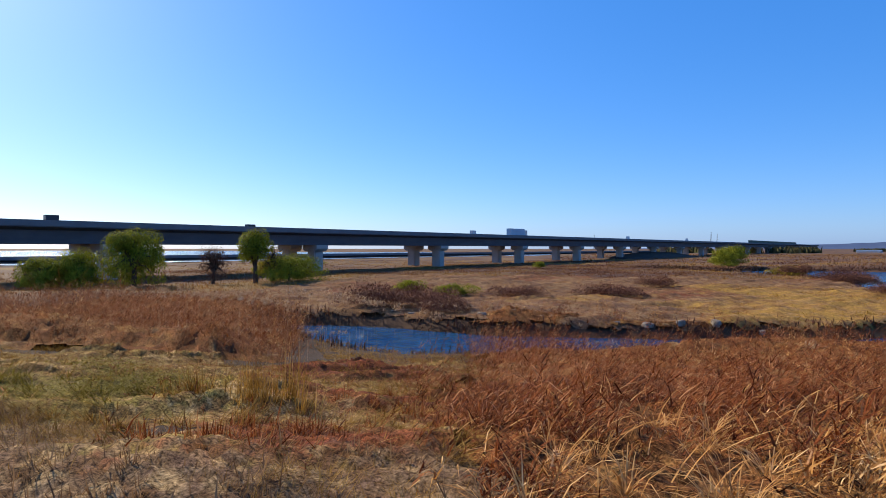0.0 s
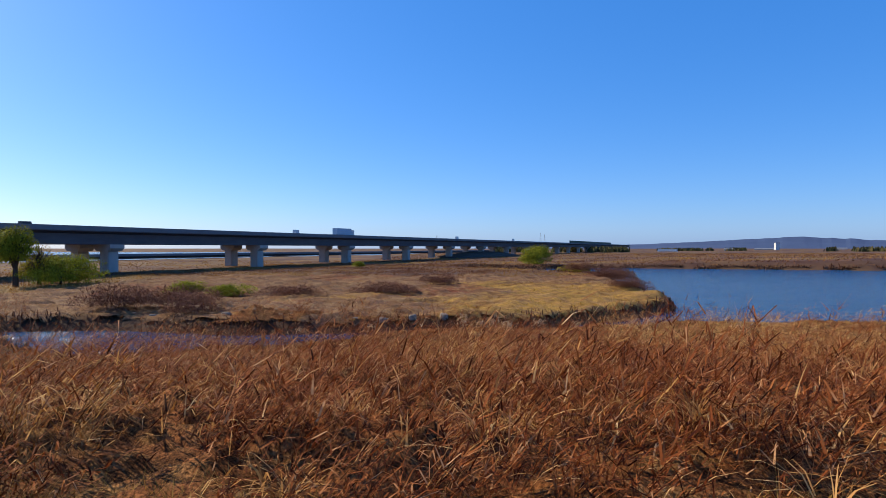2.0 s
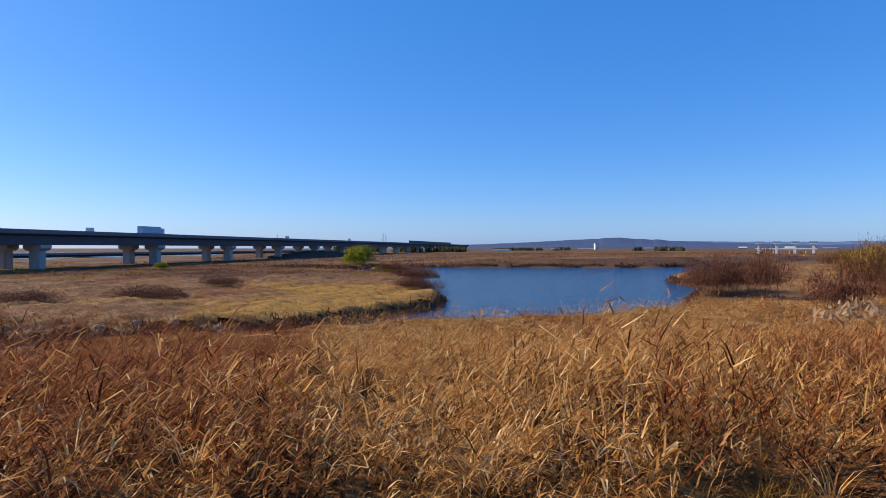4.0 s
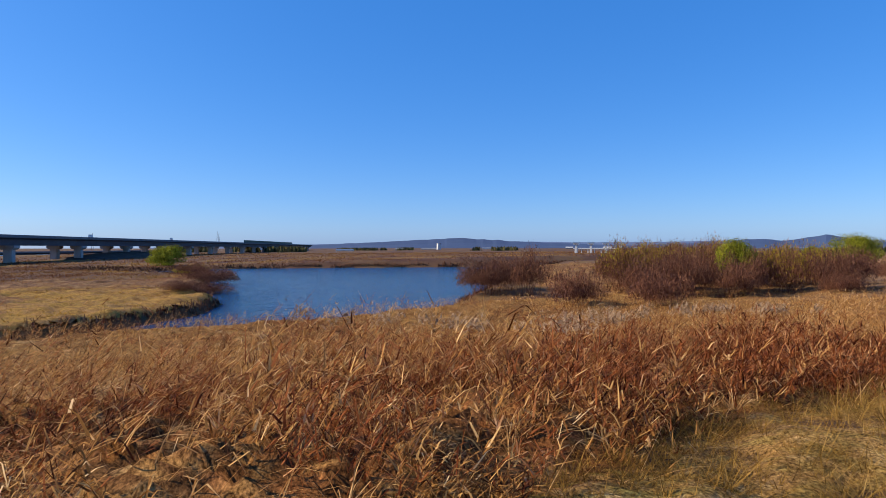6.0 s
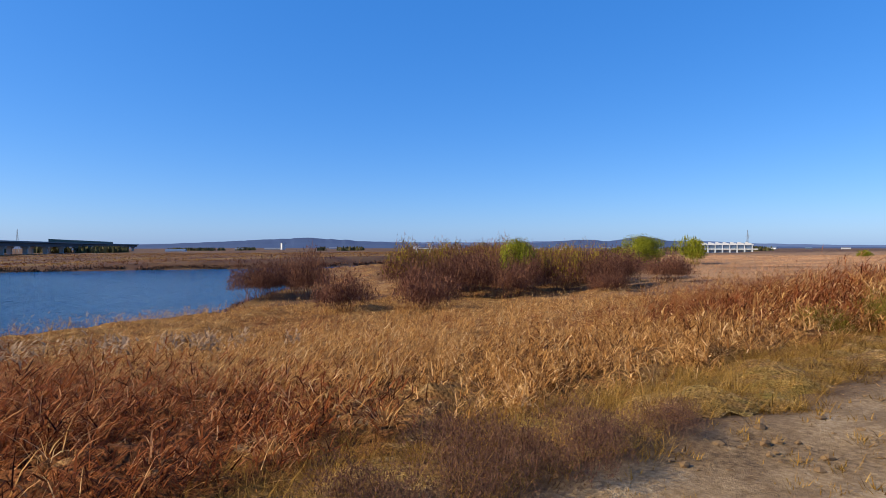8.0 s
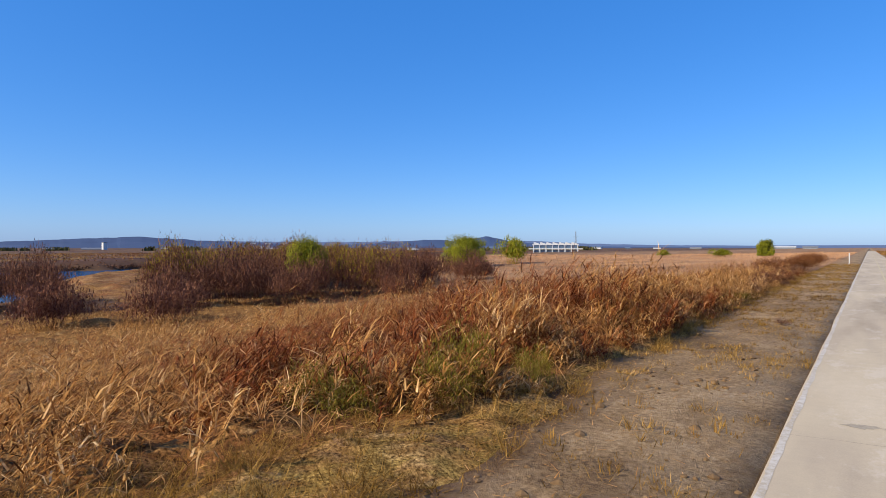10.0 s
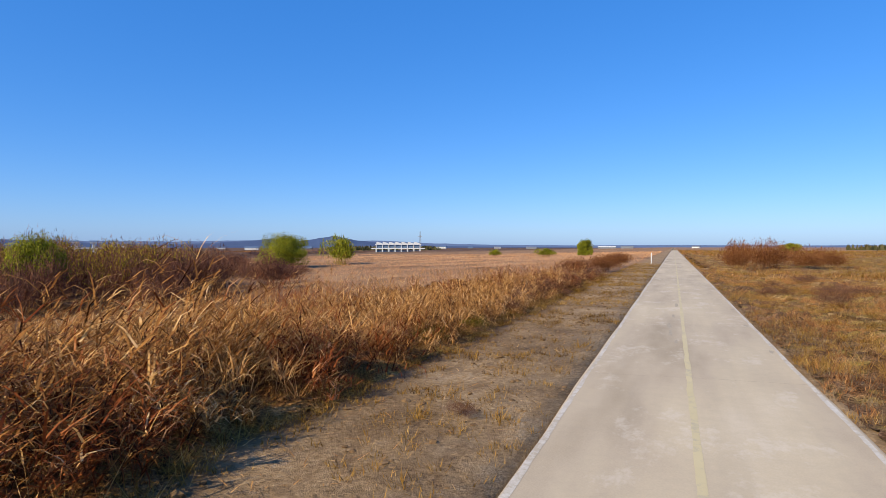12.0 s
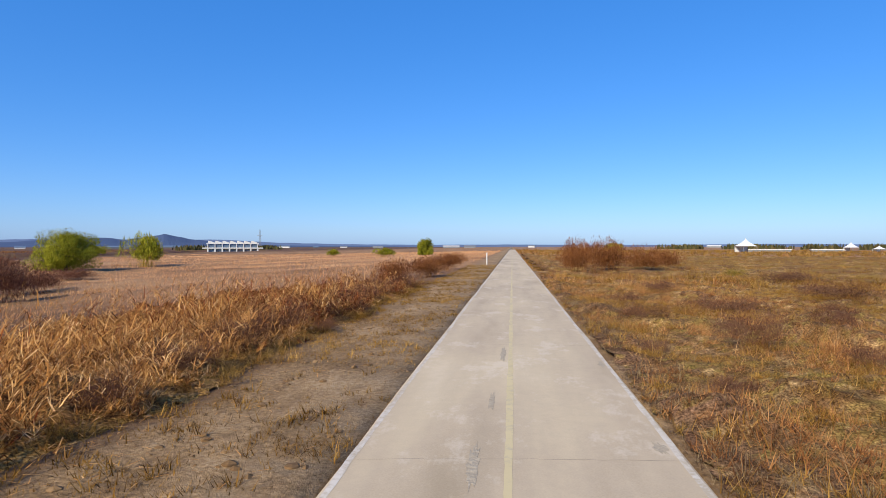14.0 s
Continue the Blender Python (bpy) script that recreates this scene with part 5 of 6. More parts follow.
def tree(name, x, y, tall, wide, seed, label, leaves=4200, material=WILLOW, low=0.08, size=0.5):
    """A tree with a tapered trunk, limbs, and a crown of many hanging sprays."""
    r = random.Random(seed)
    z = float(land(x, y)) - 0.1
    ob = thing(name, x, y, z, label, "tree", "trees")
    bm = bmesh.new()
    top = Vector((r.uniform(-0.3, 0.3), r.uniform(-0.3, 0.3), tall * 0.42))
    tube(bm, (0, 0, 0), top, tall * 0.045, tall * 0.03, 8)
    part("trunk", bm, BARK, ob)
    clumps = []
    bm = bmesh.new()
    for i in range(64):
        a, k = r.uniform(0, 6.28), r.random() ** 0.5
        zz = low + 0.10 + (0.76 - low) * r.random() ** 0.8
        rim = math.sqrt(max(0.10, 1 - max(0.0, (zz - 0.42) / 0.50) ** 2)) * 0.78
        c = Vector((math.cos(a) * k * rim * wide / 2, math.sin(a) * k * rim * wide / 2, zz * tall))
        clumps.append(c)
        mid = (top + c) / 2 + Vector((0, 0, 0.05 * tall))
        tube(bm, top * r.uniform(0.6, 1), mid, tall * 0.016, tall * 0.01, 5)
        tube(bm, mid, c, tall * 0.01, tall * 0.004, 5)
    part("limbs", bm, BARK, ob)
    leaves = int(leaves * 4)
    size *= 0.62
    s = Sheaf(seed + 900)
    which = s.r.integers(0, len(clumps), leaves)
    c = np.array([tuple(v) for v in clumps])[which]
    big = s.r.uniform(0.7, 1.25, len(clumps))[which][:, None]
    off = s.r.normal(0, 1, (leaves, 3))
    off /= np.linalg.norm(off, axis=1)[:, None]
    p = c + off * big * s.r.uniform(0.7, 1.0, (leaves, 1)) * np.array([wide * 0.15, wide * 0.15, tall * 0.14])
    p[:, 2] = np.maximum(p[:, 2], low * tall + s.r.uniform(0, 0.1, leaves) * tall)
    out = off + 0.6 * (p - (0, 0, 0.45 * tall)) / np.array([wide / 2, wide / 2, tall / 2])
    steep = np.arctan2(out[:, 2], np.hypot(out[:, 0], out[:, 1]))
    s.ribbons(p, np.arctan2(out[:, 1], out[:, 0]) + s.r.normal(0, 0.5, leaves), size * s.r.uniform(0.7, 1.6, leaves), size * 0.42, np.clip(3.0 - steep * 1.1, 1.2, 3.0) - 0.3 + s.r.normal(0, 0.3, leaves), s.r.uniform(0.0, 0.5, leaves), 1, twist=s.r.normal(0, 0.6, leaves))
    link_mesh("crown", s.mesh("crown"), material, ob)
    return ob


tree("willow_tree", -84, 170.5, 8.4, 13.5, 1, "broad yellow-green willow at the meadow's edge", 9000, low=0.0, size=0.42)
tree("willow_tree", -56, 94.5, 7.7, 6.2, 2, "yellow-green willow rising out of brown shrubs", 4200, size=0.34, low=0.3)
tree("willow_tree", -93, -100.7, 12, 13.5, 3, "large rounded green tree before the bridge", 5000, size=0.6, low=0.0)
tree("willow_tree", -107.5, -83.3, 12, 8.5, 4, "bright green leaning tree before the bridge", 2400, size=0.6, low=0.38)
tree("grey_tree", -112.0, -82.2, 9.0, 10.0, 14, "bare spreading tree with a few olive leaves", 500, YELLOW_TWIG, size=0.5)
tree("willow_tree", -115, -80, 6, 18, 5, "low spreading green tree near a bridge pier", 3600, size=0.6, low=0.0)
tree("willow_tree", -82, -110.5, 6, 9.5, 6, "low rounded green tree near the river", 2600, size=0.6, low=0.0)
tree("willow_tree", -86.4, -106.9, 7.6, 8.5, 7, "rounded green tree near the river", 2600, size=0.6, low=0.0)
tree("grey_tree", -102.5, -90, 8.6, 7.5, 8, "thin dark tree with sparse leaves", 600, TWIG, size=0.5)
tree("willow_tree", -24.6, 234, 5.2, 4.7, 9, "small dense round green tree beside the path", 4200, low=0.0, size=0.4)
tree("willow_tree", -258, 29, 8.5, 16, 10, "green bushy tree on the river's spit", 3600, size=0.8, low=0.0)
tree("willow_tree", -196, 35, 5.0, 13, 11, "yellow-green bush on the spit", 3000, YELLOW_TWIG, size=0.7, low=0.0)
tree("willow_tree", 58, 420, 5, 12, 12, "dark green tree on the far field's edge", 1500, size=0.8, low=0.0)

# ---------------------------------------------------------------- boulders
def boulder(name, x, y, w, d, h, turn, seed, label, material=BOULDER, subdiv=5):
    bm = bmesh.new()
    bmesh.ops.create_icosphere(bm, subdivisions=subdiv, radius=1.0)
    o = Vector((seed * 3.1, seed * 1.7, seed))
    cuts = [(Vector((0, 0.1, 1)).normalized(), 0.62), (Vector((-0.2, -1, 0.15)).normalized(), 0.72), (Vector((1, 0.25, 0.1)).normalized(), 0.74), (Vector((-1, -0.2, 0.3)).normalized(), 0.76), (Vector((0.3, 1, 0.2)).normalized(), 0.75), (Vector((0.75, -0.6, 0.55)).normalized(), 0.80)]
    for v in bm.verts:
        p = v.co.copy()
        p *= 1 + 0.22 * noise.noise(p * 1.2 + o)
        for nrm, lim in cuts:
            over = p.dot(nrm) - lim
            if over > 0:
                p -= nrm * over * 0.92
        p += p.normalized() * (0.09 * noise.noise(p * 2.6 + o) + 0.05 * abs(noise.noise(p * 6 + o)) + 0.02 * noise.noise(p * 14 + o))
        v.co = Vector((p.x * w / 1.5, p.y * d / 1.5, p.z * h / 1.05 + h * 0.35))
    for f in bm.faces:
        f.smooth = subdiv > 3
    ob = part(name, bm, material, None)
    ob.matrix_basis = pose(x, y, float(land(x, y)) - 0.05, 0, 0, turn)
    return tagged(ob, label, "boulder", "boulders")


boulder("boulder", -4.95, 35.10, 0.80, 0.76, 0.43, 20, 1, "pale grey veined boulder on the dirt verge")
boulder("boulder", -4.94, 35.99, 0.66, 0.64, 0.40, 60, 2, "pale grey cracked boulder on the dirt verge")
r = random.Random(4)
for i in range(14):
    x, y = -62.5 + r.uniform(-1.0, 0.8), -38 + i * 3.4 + r.uniform(-1, 1)
    w = r.uniform(0.5, 1.2)
    boulder("bank_rock", x, y, w, w * 0.8, w * 0.5, r.uniform(0, 360), i + 5, "weathered grey rock on the channel bank", ROCK, 2)

# ---------------------------------------------------------------- bridges
BY = 69.0
ALONG = Vector((-math.sin(radians(BY)), math.cos(radians(BY)), 0))
AWAY = Vector((-math.cos(radians(BY)), -math.sin(radians(BY)), 0))
P2 = Vector((-226.4, -81.7, 0))


def prism(bm, profile, a, b):
    """A bar of the given cross-section (across, up) from a to b metres along."""
    ends = [[bm.verts.new((s, c, u)) for c, u in profile] for s in (a, b)]
    n = len(profile)
    for i in range(n):
        bm.faces.new((ends[0][i], ends[0][(i + 1) % n], ends[1][(i + 1) % n], ends[1][i]))
    bm.faces.new(ends[0][::-1])
    bm.faces.new(ends[1])


def pier_bm(tall):
    bm = bmesh.new()
    box(bm, (-1.7, -1.9, 0), (1.7, 1.9, tall - 1.6), 0.25)
    bmesh.ops.recalc_face_normals(bm, faces=bm.faces)
    return bm


def bridge(name, origin, top, deep, wide, first, last, gap, foot, label, cap=True):
    """A girder bridge along the line of the crossing; its frame's x runs along it, y across."""
    ob = new(name)
    ob.matrix_basis = Matrix.Translation(origin) @ pose(0, 0, 0, 0, 0, BY + 90)
    tagged(ob, label, "bridge")
    a, b = first * gap - gap * 0.5, last * gap + gap * 0.5
    w = wide / 2
    bm = bmesh.new()
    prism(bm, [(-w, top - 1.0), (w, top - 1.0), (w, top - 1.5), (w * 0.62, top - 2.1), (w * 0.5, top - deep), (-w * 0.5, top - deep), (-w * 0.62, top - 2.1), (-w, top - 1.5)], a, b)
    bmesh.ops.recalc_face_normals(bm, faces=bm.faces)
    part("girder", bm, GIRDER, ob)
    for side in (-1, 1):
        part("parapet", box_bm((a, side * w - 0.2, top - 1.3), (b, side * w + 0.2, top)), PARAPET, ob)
    shaft = cap_me = None
    for i in range(first, last + 1):
        if shaft is None:
            p = part("pier", pier_bm(top - deep - foot), PIER, ob)
            shaft = p.data
            if cap:
                bm = bmesh.new()
                prism(bm, [(-w * 0.6, top - deep), (w * 0.6, top - deep), (w * 0.6, top - deep - 1.1), (2.3, top - deep - 2.0), (-2.3, top - deep - 2.0), (-w * 0.6, top - deep - 1.1)], -2.3, 2.3)
                bmesh.ops.recalc_face_normals(bm, faces=bm.faces)
                q = part("pier_cap", bm, PIER, ob)
                cap_me = q.data
        else:
            p = new("pier", shaft)
            p.parent = ob
            if cap:
                q = new("pier_cap", cap_me)
                q.parent = ob
        p.location = (i * gap, 0, foot)
        if cap:
            q.location = (i * gap, 0, 0)
    return ob


TOP = 7.9
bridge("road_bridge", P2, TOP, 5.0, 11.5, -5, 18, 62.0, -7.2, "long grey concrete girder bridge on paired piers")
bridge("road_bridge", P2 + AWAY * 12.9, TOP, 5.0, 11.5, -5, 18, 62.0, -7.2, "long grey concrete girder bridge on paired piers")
bridge("low_bridge", P2 + AWAY * 150, -1.7, 2.9, 10, -12, 22, 40.0, -7.2, "low dark concrete bridge far behind the road bridge", False)

ob = new("noise_barrier")
ob.matrix_basis = Matrix.Translation(P2) @ pose(0, 0, 0, 0, 0, BY + 90)
tagged(ob, "dark green noise barrier standing on the bridge deck", "barrier")
for i in range(20):
    part("panel", box_bm((590 + i * 18, 5.0, TOP - 0.95), (607.7 + i * 18, 5.3, TOP + 3.4)), BARRIER, ob)

# mound for the shadowed bank under the far spans, its shade put into the dark colour
bm = bmesh.new()
bmesh.ops.create_grid(bm, x_segments=60, y_segments=14, size=1)
for v in bm.verts:
    k = max(0.0, 1 - v.co.x**2) * max(0.0, 1 - v.co.y**2)
    v.co = Vector((v.co.x * 85, v.co.y * 16, 6.2 * k**0.6 + 0.5 * noise.noise(v.co * 6)))
ob = part("bank_mound", bm, plain("shaded_bank", [(0.06, 0.035, 0.03), (0.13, 0.08, 0.06)], 0.3, 0.95, bump=0.6), None)
ob.matrix_basis = Matrix.Translation(P2 + ALONG * 255 + AWAY * 2 + Vector((0, 0, -7.0))) @ pose(0, 0, 0, 0, 0, BY + 90)
tagged(ob, "mound under the bridge spans, coloured dark as the bank in shadow", "mound", kind="structure")


# ---------------------------------------------------------------- traffic
def wheel(parent, x, y, r=0.5):
    bm = bmesh.new()
    tube(bm, (x, y - 0.13, r), (x, y + 0.13, r), r, r, 16)
    w = part("wheel", bm, DARK, parent)
    bm = bmesh.new()
    tube(bm, (x, y - 0.14, r), (x, y + 0.14, r), r * 0.5, r * 0.5, 12)
    part("rim", bm, STEEL, w)


def on_deck(name, along, across, label, category):
    ob = new(name)
    ob.matrix_basis = Matrix.Translation(P2) @ pose(0, 0, 0, 0, 0, BY + 90) @ pose(along, across, TOP - 1.0)
    return tagged(ob, label, category)


def lorry(along, across):
    ob = on_deck("box_lorry", along, across, "articulated lorry with a pale blue box trailer", "lorry")
    part("trailer", box_bm((-6.6, -1.25, 1.15), (5.6, 1.25, 4.1), 0.06), BOX_BLUE, ob)
    part("chassis", box_bm((-6.4, -1.0, 0.75), (8.0, 1.0, 1.1)), DARK, ob)
    part("cab", box_bm((6.0, -1.2, 0.9), (8.3, 1.2, 3.5), 0.2), WHITE, ob)
    part("windscreen", box_bm((8.29, -1.05, 2.2), (8.33, 1.05, 3.1)), DARK, ob)
    for x in (-5.6, -4.3, -3.0, 4.6, 7.2):
        for y in (-1.1, 1.1):
            wheel(ob, x, y)


def small_car(along, across, paint, label, tall=1.5):
    ob = on_deck("car", along, across, label, "car")
    bm = box_bm((-2.2, -0.85, 0.35), (2.2, 0.85, 0.9), 0.15)
    part("body", bm, paint, ob)
    bm = bmesh.new()
    prism(bm, [(-0.8, 0.88), (0.8, 0.88), (0.65, tall), (-0.65, tall)], -1.5, 1.1)
    bmesh.ops.recalc_face_normals(bm, faces=bm.faces)
    part("cabin", bm, paint, ob)
    for x in (-1.4, 1.4):
        for y in (-0.78, 0.78):
            wheel(ob, x, y, 0.33)


lorry(56, -2.0)
small_car(-135, 1, CAR_DARK, "dark van driving on the bridge", 2.4)
small_car(-84, 2, CAR_DARK, "dark car driving on the bridge", 1.9)
small_car(24, 0, WHITE, "white van driving on the bridge", 2.6)
small_car(200, 0, WHITE, "white truck driving on the bridge", 2.8)
small_car(330, 0, WHITE, "white truck driving on the bridge", 3.0)


# ---------------------------------------------------------------- weir, gates, tents, masts
def weir(x, y, turn):
    ob = thing("weir_house", x, y, -2.9, "white weir building with a row of pitched roofs on columns", "weir", turn=turn)
    n, w = 7, 5.2
    half = n * w / 2
    part("walkway", box_bm((-half - 4, -2.5, 3.2), (half + 4, 2.5, 4.0)), WHITE, ob)
    part("beam", box_bm((-half - 1, -2.2, 6.7), (half + 1, 2.2, 7.3)), WHITE, ob)
    for i in range(n + 1):
        part("pier", box_bm((-half + i * w - 0.5, -2.3, 0), (-half + i * w + 0.5, 2.3, 3.2)), WHITE, ob)
        part("column", box_bm((-half + i * w - 0.28, -2.0, 4.0), (-half + i * w + 0.28, 2.0, 6.7)), WHITE, ob)
    for i in range(n):
        c = -half + (i + 0.5) * w
        bm = bmesh.new()
        prism(bm, [(c - w * 0.5, 7.3), (c + w * 0.44, 7.3), (c + w * 0.44, 7.9), (c - w * 0.30, 9.2), (c - w * 0.44, 9.0)], -2.2, 2.2)
        for v in bm.verts:
            v.co.x, v.co.y = v.co.y, v.co.x
        bmesh.ops.recalc_face_normals(bm, faces=bm.faces)
        part("pitched_roof", bm, WHITE, ob)
        part("gate_leaf", box_bm((c - w * 0.4, -0.3, 0.2), (c + w * 0.4, 0.3, 2.6)), STEEL, ob)
        part("machine_room", box_bm((c - w * 0.40, -1.2, 4.0), (c + w * 0.40, 1.2, 6.5)), ROOF, ob)


weir(-215, 506, 26)


def gate_tower(x, y, turn):
    ob = thing("gate_tower", x, y, -3.0, "white water gate tower with a wide top", "gate", "gate towers", turn)
    part("shaft", box_bm((-1.0, -1.0, 0), (1.0, 1.0, 7.6), 0.2), WHITE, ob)
    part("gate_house", box_bm((-2.6, -1.8, 7.6), (2.6, 1.8, 8.9), 0.15), WHITE, ob)
    bm = bmesh.new()
    prism(bm, [(-2.1, 8.9), (2.1, 8.9), (0, 9.8)], -3.0, 3.0)
    bmesh.ops.recalc_face_normals(bm, faces=bm.faces)
    part("roof", bm, ROOF, ob)
    return ob


first = gate_tower(-417, 355, 48)
for k in (1, 2, 3):
    copy_thing(first, pose(-417 + 8.0 * k * 1.02, 355 + 9.1 * k * 1.02, -3.0, 0, 0, 48))
ob = thing("gate_walkway", -405, 369, 0, "white walkway joining the water gate towers", "walkway", turn=48)
part("deck", box_bm((-21, -1.2, 0.6), (21, 1.2, 1.6)), WHITE, ob)
for k in range(8):
    part("post", box_bm((-20 + k * 5.5, -0.4, -3.2), (-19.2 + k * 5.5, 0.4, 0.6)), WHITE, ob)


def tent(x, y, wide, tall, turn):
    ob = thing("pagoda_tent", x, y, float(land(x, y)), "white pointed pagoda tent on the far field", "tent", "tents", turn)
    bm = bmesh.new()
    n = 8
    prev = None
    for i in range(n + 1):
        k = i / n
        half = wide / 2 * ((1 - k) ** 1.7 * 0.98 + 0.02 * (1 - k))
        z = tall * 0.42 + tall * 0.58 * k
        ring = [bm.verts.new((sx * half, sy * half, z)) for sx, sy in ((-1, -1), (1, -1), (1, 1), (-1, 1))]
        if prev:
            for j in range(4):
                bm.faces.new((prev[j], prev[(j + 1) % 4], ring[(j + 1) % 4], ring[j]))
        prev = ring
    part("canopy", bm, FABRIC, ob)
    h = wide / 2 - 0.1
    for sx, sy in ((-1, -1), (1, -1), (1, 1), (-1, 1)):
        bm = bmesh.new()
        tube(bm, (sx * h, sy * h, 0), (sx * h, sy * h, tall * 0.44), 0.12, 0.12)
        part("pole", bm, STEEL, ob)
    part("side_wall", box_bm((-h, h - 0.06, 0.0), (h, h, tall * 0.42)), FABRIC, ob)


tent(97, 329, 6.2, 6.0, 15)
tent(154, 359, 4.5, 4.6, 30)
tent(162, 352, 4.0, 3.0, 10)
for x0, y0, ln, tn in ((112, 345, 18, -18), (140, 352, 12, -18)):
    ob = thing("low_shed", x0, y0, float(land(x0, y0)), "long low white shed on the far field", "shed", turn=tn)
    part("wall", box_bm((-ln / 2, -2.5, 0), (ln / 2, 2.5, 0.9)), STEEL, ob)
    part("roof", box_bm((-ln / 2 - 0.3, -2.8, 0.9), (ln / 2 + 0.3, 2.8, 1.25)), WHITE, ob)

# low farm roofs and greenhouses along the horizon
r = random.Random(12)
for i in range(34):
    a = radians(-34 + i * 4.1 + r.uniform(-1.5, 1.5)) if i < 30 else radians(r.uniform(20, 30))
    d = r.uniform(950, 1700)
    x, y = -math.sin(a) * d, math.cos(a) * d
    if x > 420 or (-60 < x < 60 and y < 500):
        continue
    ln, hh = r.uniform(10, 40), r.uniform(1.5, 3.5)
    ob = thing("farm_shed", x, y, float(land(x, y)), "small pale farm building on the horizon", "building", "farm buildings", math.degrees(a) + r.uniform(-15, 15))
    part("wall", box_bm((-ln / 2, -5, 0), (ln / 2, 5, hh)), r.choice((WHITE, STEEL, GIRDER)), ob)
    bm = bmesh.new()
    prism(bm, [(-5.4, hh), (5.4, hh), (0, hh + 2.2)], -ln / 2 - 0.4, ln / 2 + 0.4)
    bmesh.ops.recalc_face_normals(bm, faces=bm.faces)
    part("roof", bm, r.choice((ROOF, WHITE, STEEL)), ob)


def mast(x, y, tall, label, arms=3):
    ob = thing("pylon", x, y, float(land(x, y)), label, "pylon", "pylons")
    w = tall * 0.06
    for sx, sy in ((-1, -1), (1, -1), (1, 1), (-1, 1)):
        bm = bmesh.new()
        tube(bm, (sx * w, sy * w, 0), (sx * w * 0.15, sy * w * 0.15, tall), tall * 0.006, tall * 0.004, 5)
        part("leg", bm, STEEL, ob)
    for k in range(8):
        z0, z1 = tall * k / 8, tall * (k + 1) / 8
        u = lambda z: w * (1 - 0.85 * z / tall)
        bm = bmesh.new()
        tube(bm, (-u(z0), -u(z0), z0), (u(z1), -u(z1), z1), tall * 0.003, tall * 0.003, 4)
        tube(bm, (u(z0), u(z0), z0), (-u(z1), u(z1), z1), tall * 0.003, tall * 0.003, 4)
        part("brace", bm, STEEL, ob)
    for k in range(arms):
        z = tall * (0.7 + 0.12 * k)
        part("arm", box_bm((-tall * 0.13, -0.15, z), (tall * 0.13, 0.15, z + 0.4)), STEEL, ob)


mast(-1092, 122, 34, "lattice power pylon beyond the river")
mast(-893, 106, 26, "lattice power pylon beyond the bridge")
mast(-305, 760, 24, "thin lattice mast beyond the weir", 1)
mast(-1290, -80, 34, "lattice power pylon beyond the bridge")

# white tower far across the river
ob = thing("white_tower", -1310, 648, float(land(-1310, 648)), "small white tower block across the river", "building")
part("wall", box_bm((-4, -4, 0), (4, 4, 15)), WHITE, ob)
part("roof", box_bm((-4.4, -4.4, 15), (4.4, 4.4, 15.8)), STEEL, ob)

# marker post beside the path
ob = thing("marker_post", -2.8, 132, float(land(-2.8, 132)), "white marker post beside the path", "post")
bm = bmesh.new()
tube(bm, (0, 0, 0), (0, 0, 1.25), 0.07, 0.07, 10)
part("shaft", bm, WHITE, ob)
bm = bmesh.new()
tube(bm, (0, 0, 1.25), (0, 0, 1.32), 0.075, 0.05, 10)
part("cap", bm, WHITE, ob)


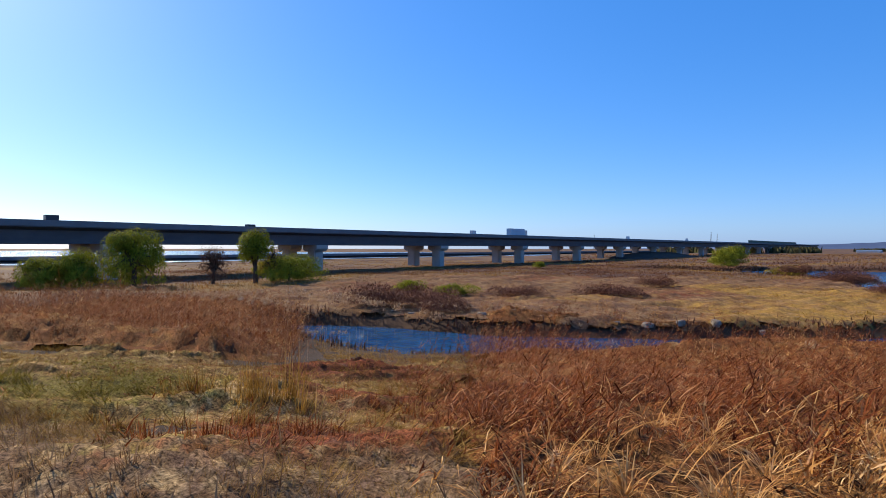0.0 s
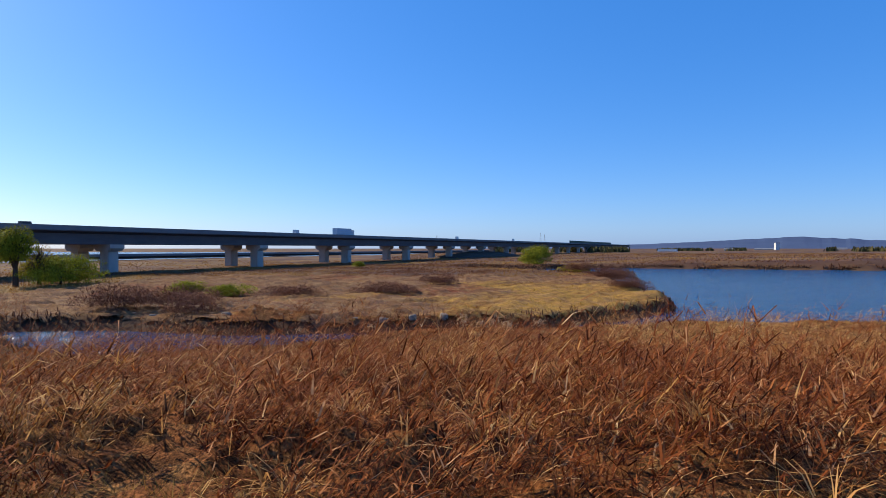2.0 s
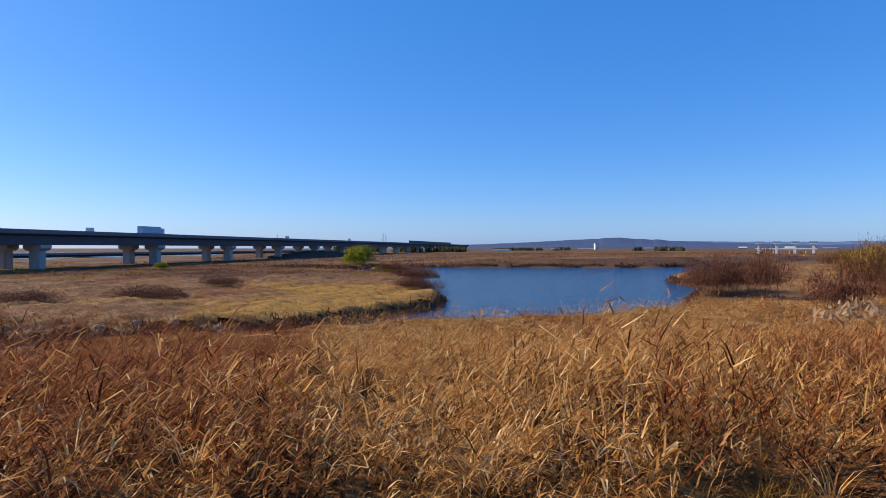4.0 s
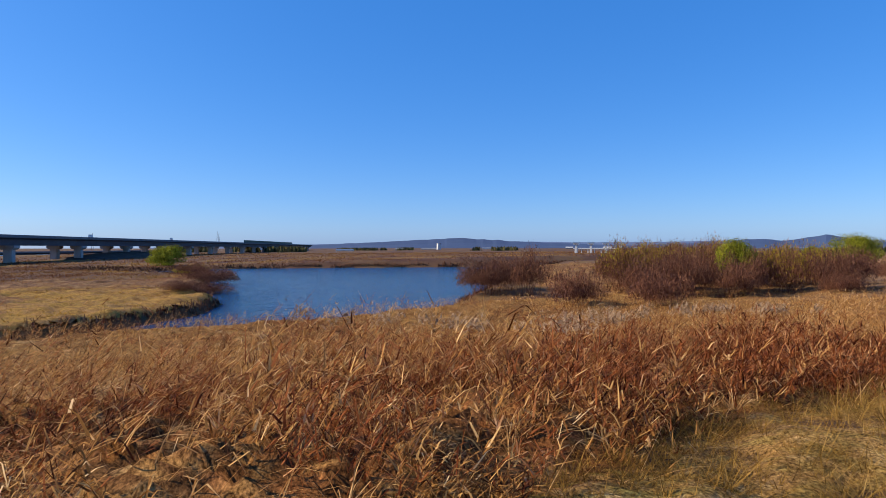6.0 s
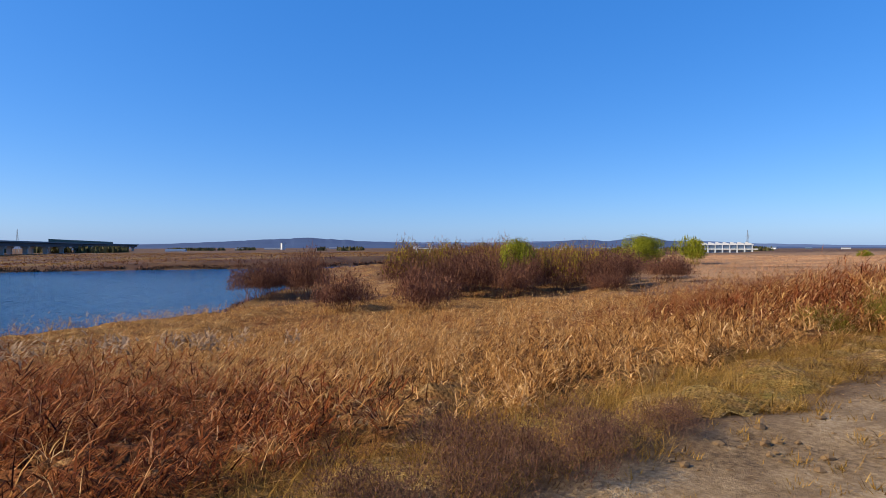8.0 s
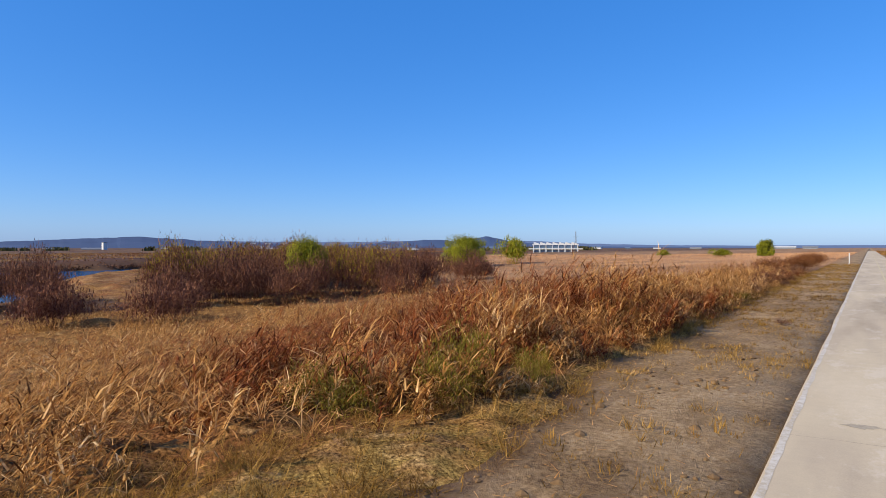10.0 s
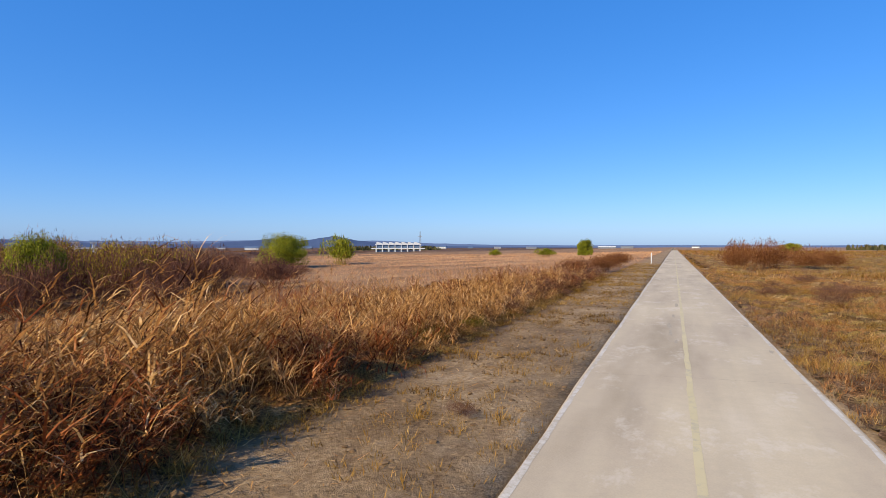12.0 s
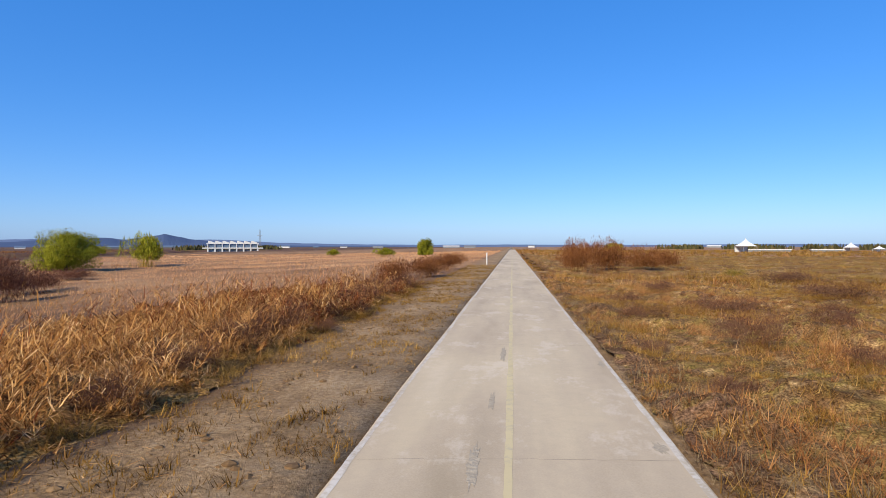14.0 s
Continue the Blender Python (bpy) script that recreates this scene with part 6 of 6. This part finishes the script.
# ---------------------------------------------------------------- far hills and woods
def ridge(name, dist, marks, material, label, seed):
    """A wooded ridge on an arc: heights by bearing (degrees to the left of the road's way)."""
    bm = bmesh.new()
    marks = sorted(marks)
    b = [p[0] for p in marks]
    h = [p[1] for p in marks]
    prev = None
    for i in range(241):
        a = b[0] + (b[-1] - b[0]) * i / 240
        top = float(np.interp(a, b, h))
        top = max(0.0, top * (1 + 0.10 * noise.noise((a * 0.9, seed, 0)) + 0.05 * noise.noise((a * 4, seed, 3))))
        c, s = math.cos(radians(a)), math.sin(radians(a))
        row = [bm.verts.new((-s * d, c * d, z)) for d, z in ((dist - 260, -8), (dist - 90, top * 0.6 - 5), (dist, top), (dist + 200, -8))]
        if prev:
            for k in range(3):
                bm.faces.new((prev[k], prev[k + 1], row[k + 1], row[k]))
        prev = row
    return tagged(part(name, bm, material, None), label, "hill", kind="structure")


# both ridges carry the air's haze in their base colour
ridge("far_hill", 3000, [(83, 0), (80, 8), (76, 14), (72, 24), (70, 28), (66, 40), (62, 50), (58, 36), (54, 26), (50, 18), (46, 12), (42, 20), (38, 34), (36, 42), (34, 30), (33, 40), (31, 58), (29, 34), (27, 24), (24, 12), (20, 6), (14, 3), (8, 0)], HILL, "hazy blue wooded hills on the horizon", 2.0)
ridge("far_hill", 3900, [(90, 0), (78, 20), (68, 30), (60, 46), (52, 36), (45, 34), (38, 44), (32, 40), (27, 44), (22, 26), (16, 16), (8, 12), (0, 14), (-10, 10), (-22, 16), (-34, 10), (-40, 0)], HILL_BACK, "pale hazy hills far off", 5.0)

# dark woods along the horizon
s = Sheaf(91)
for a0, a1, d, n, tall in ((88, 76, 900, 500, 9), (74, 66, 1300, 160, 7), (-12, -34, 620, 260, 5), (60, 56, 1100, 80, 8), (30, 20, 800, 120, 6)):
    a = np.radians(s.r.uniform(min(a0, a1), max(a0, a1), n))
    dd = d + s.r.normal(0, 30, n)
    x, y = -np.sin(a) * dd, np.cos(a) * dd
    gapx = wave(np.degrees(a), 0 * a, 2.1, 3.0) > -0.2
    x, y = x[gapx], y[gapx]
    for _ in range(6):
        k = len(x)
        s.ribbons(np.stack([x + s.r.normal(0, 3, k), y + s.r.normal(0, 3, k), land(x, y) - 0.2], -1), s.r.uniform(0, 6.28, k), tall * s.r.uniform(0.5, 1.1, k), tall * 0.45, s.r.uniform(0, 0.3, k), s.r.uniform(0, 0.4, k), 3, tip=0.3)
tagged(link_mesh("far_woods", s.mesh("far_woods"), plant("far_wood", [(0.035, 0.05, 0.03), (0.08, 0.09, 0.05), (0.14, 0.11, 0.06)], 0.02, 0.5, 0.1)), "dark belts of trees on the horizon", "woods", kind="stuff")
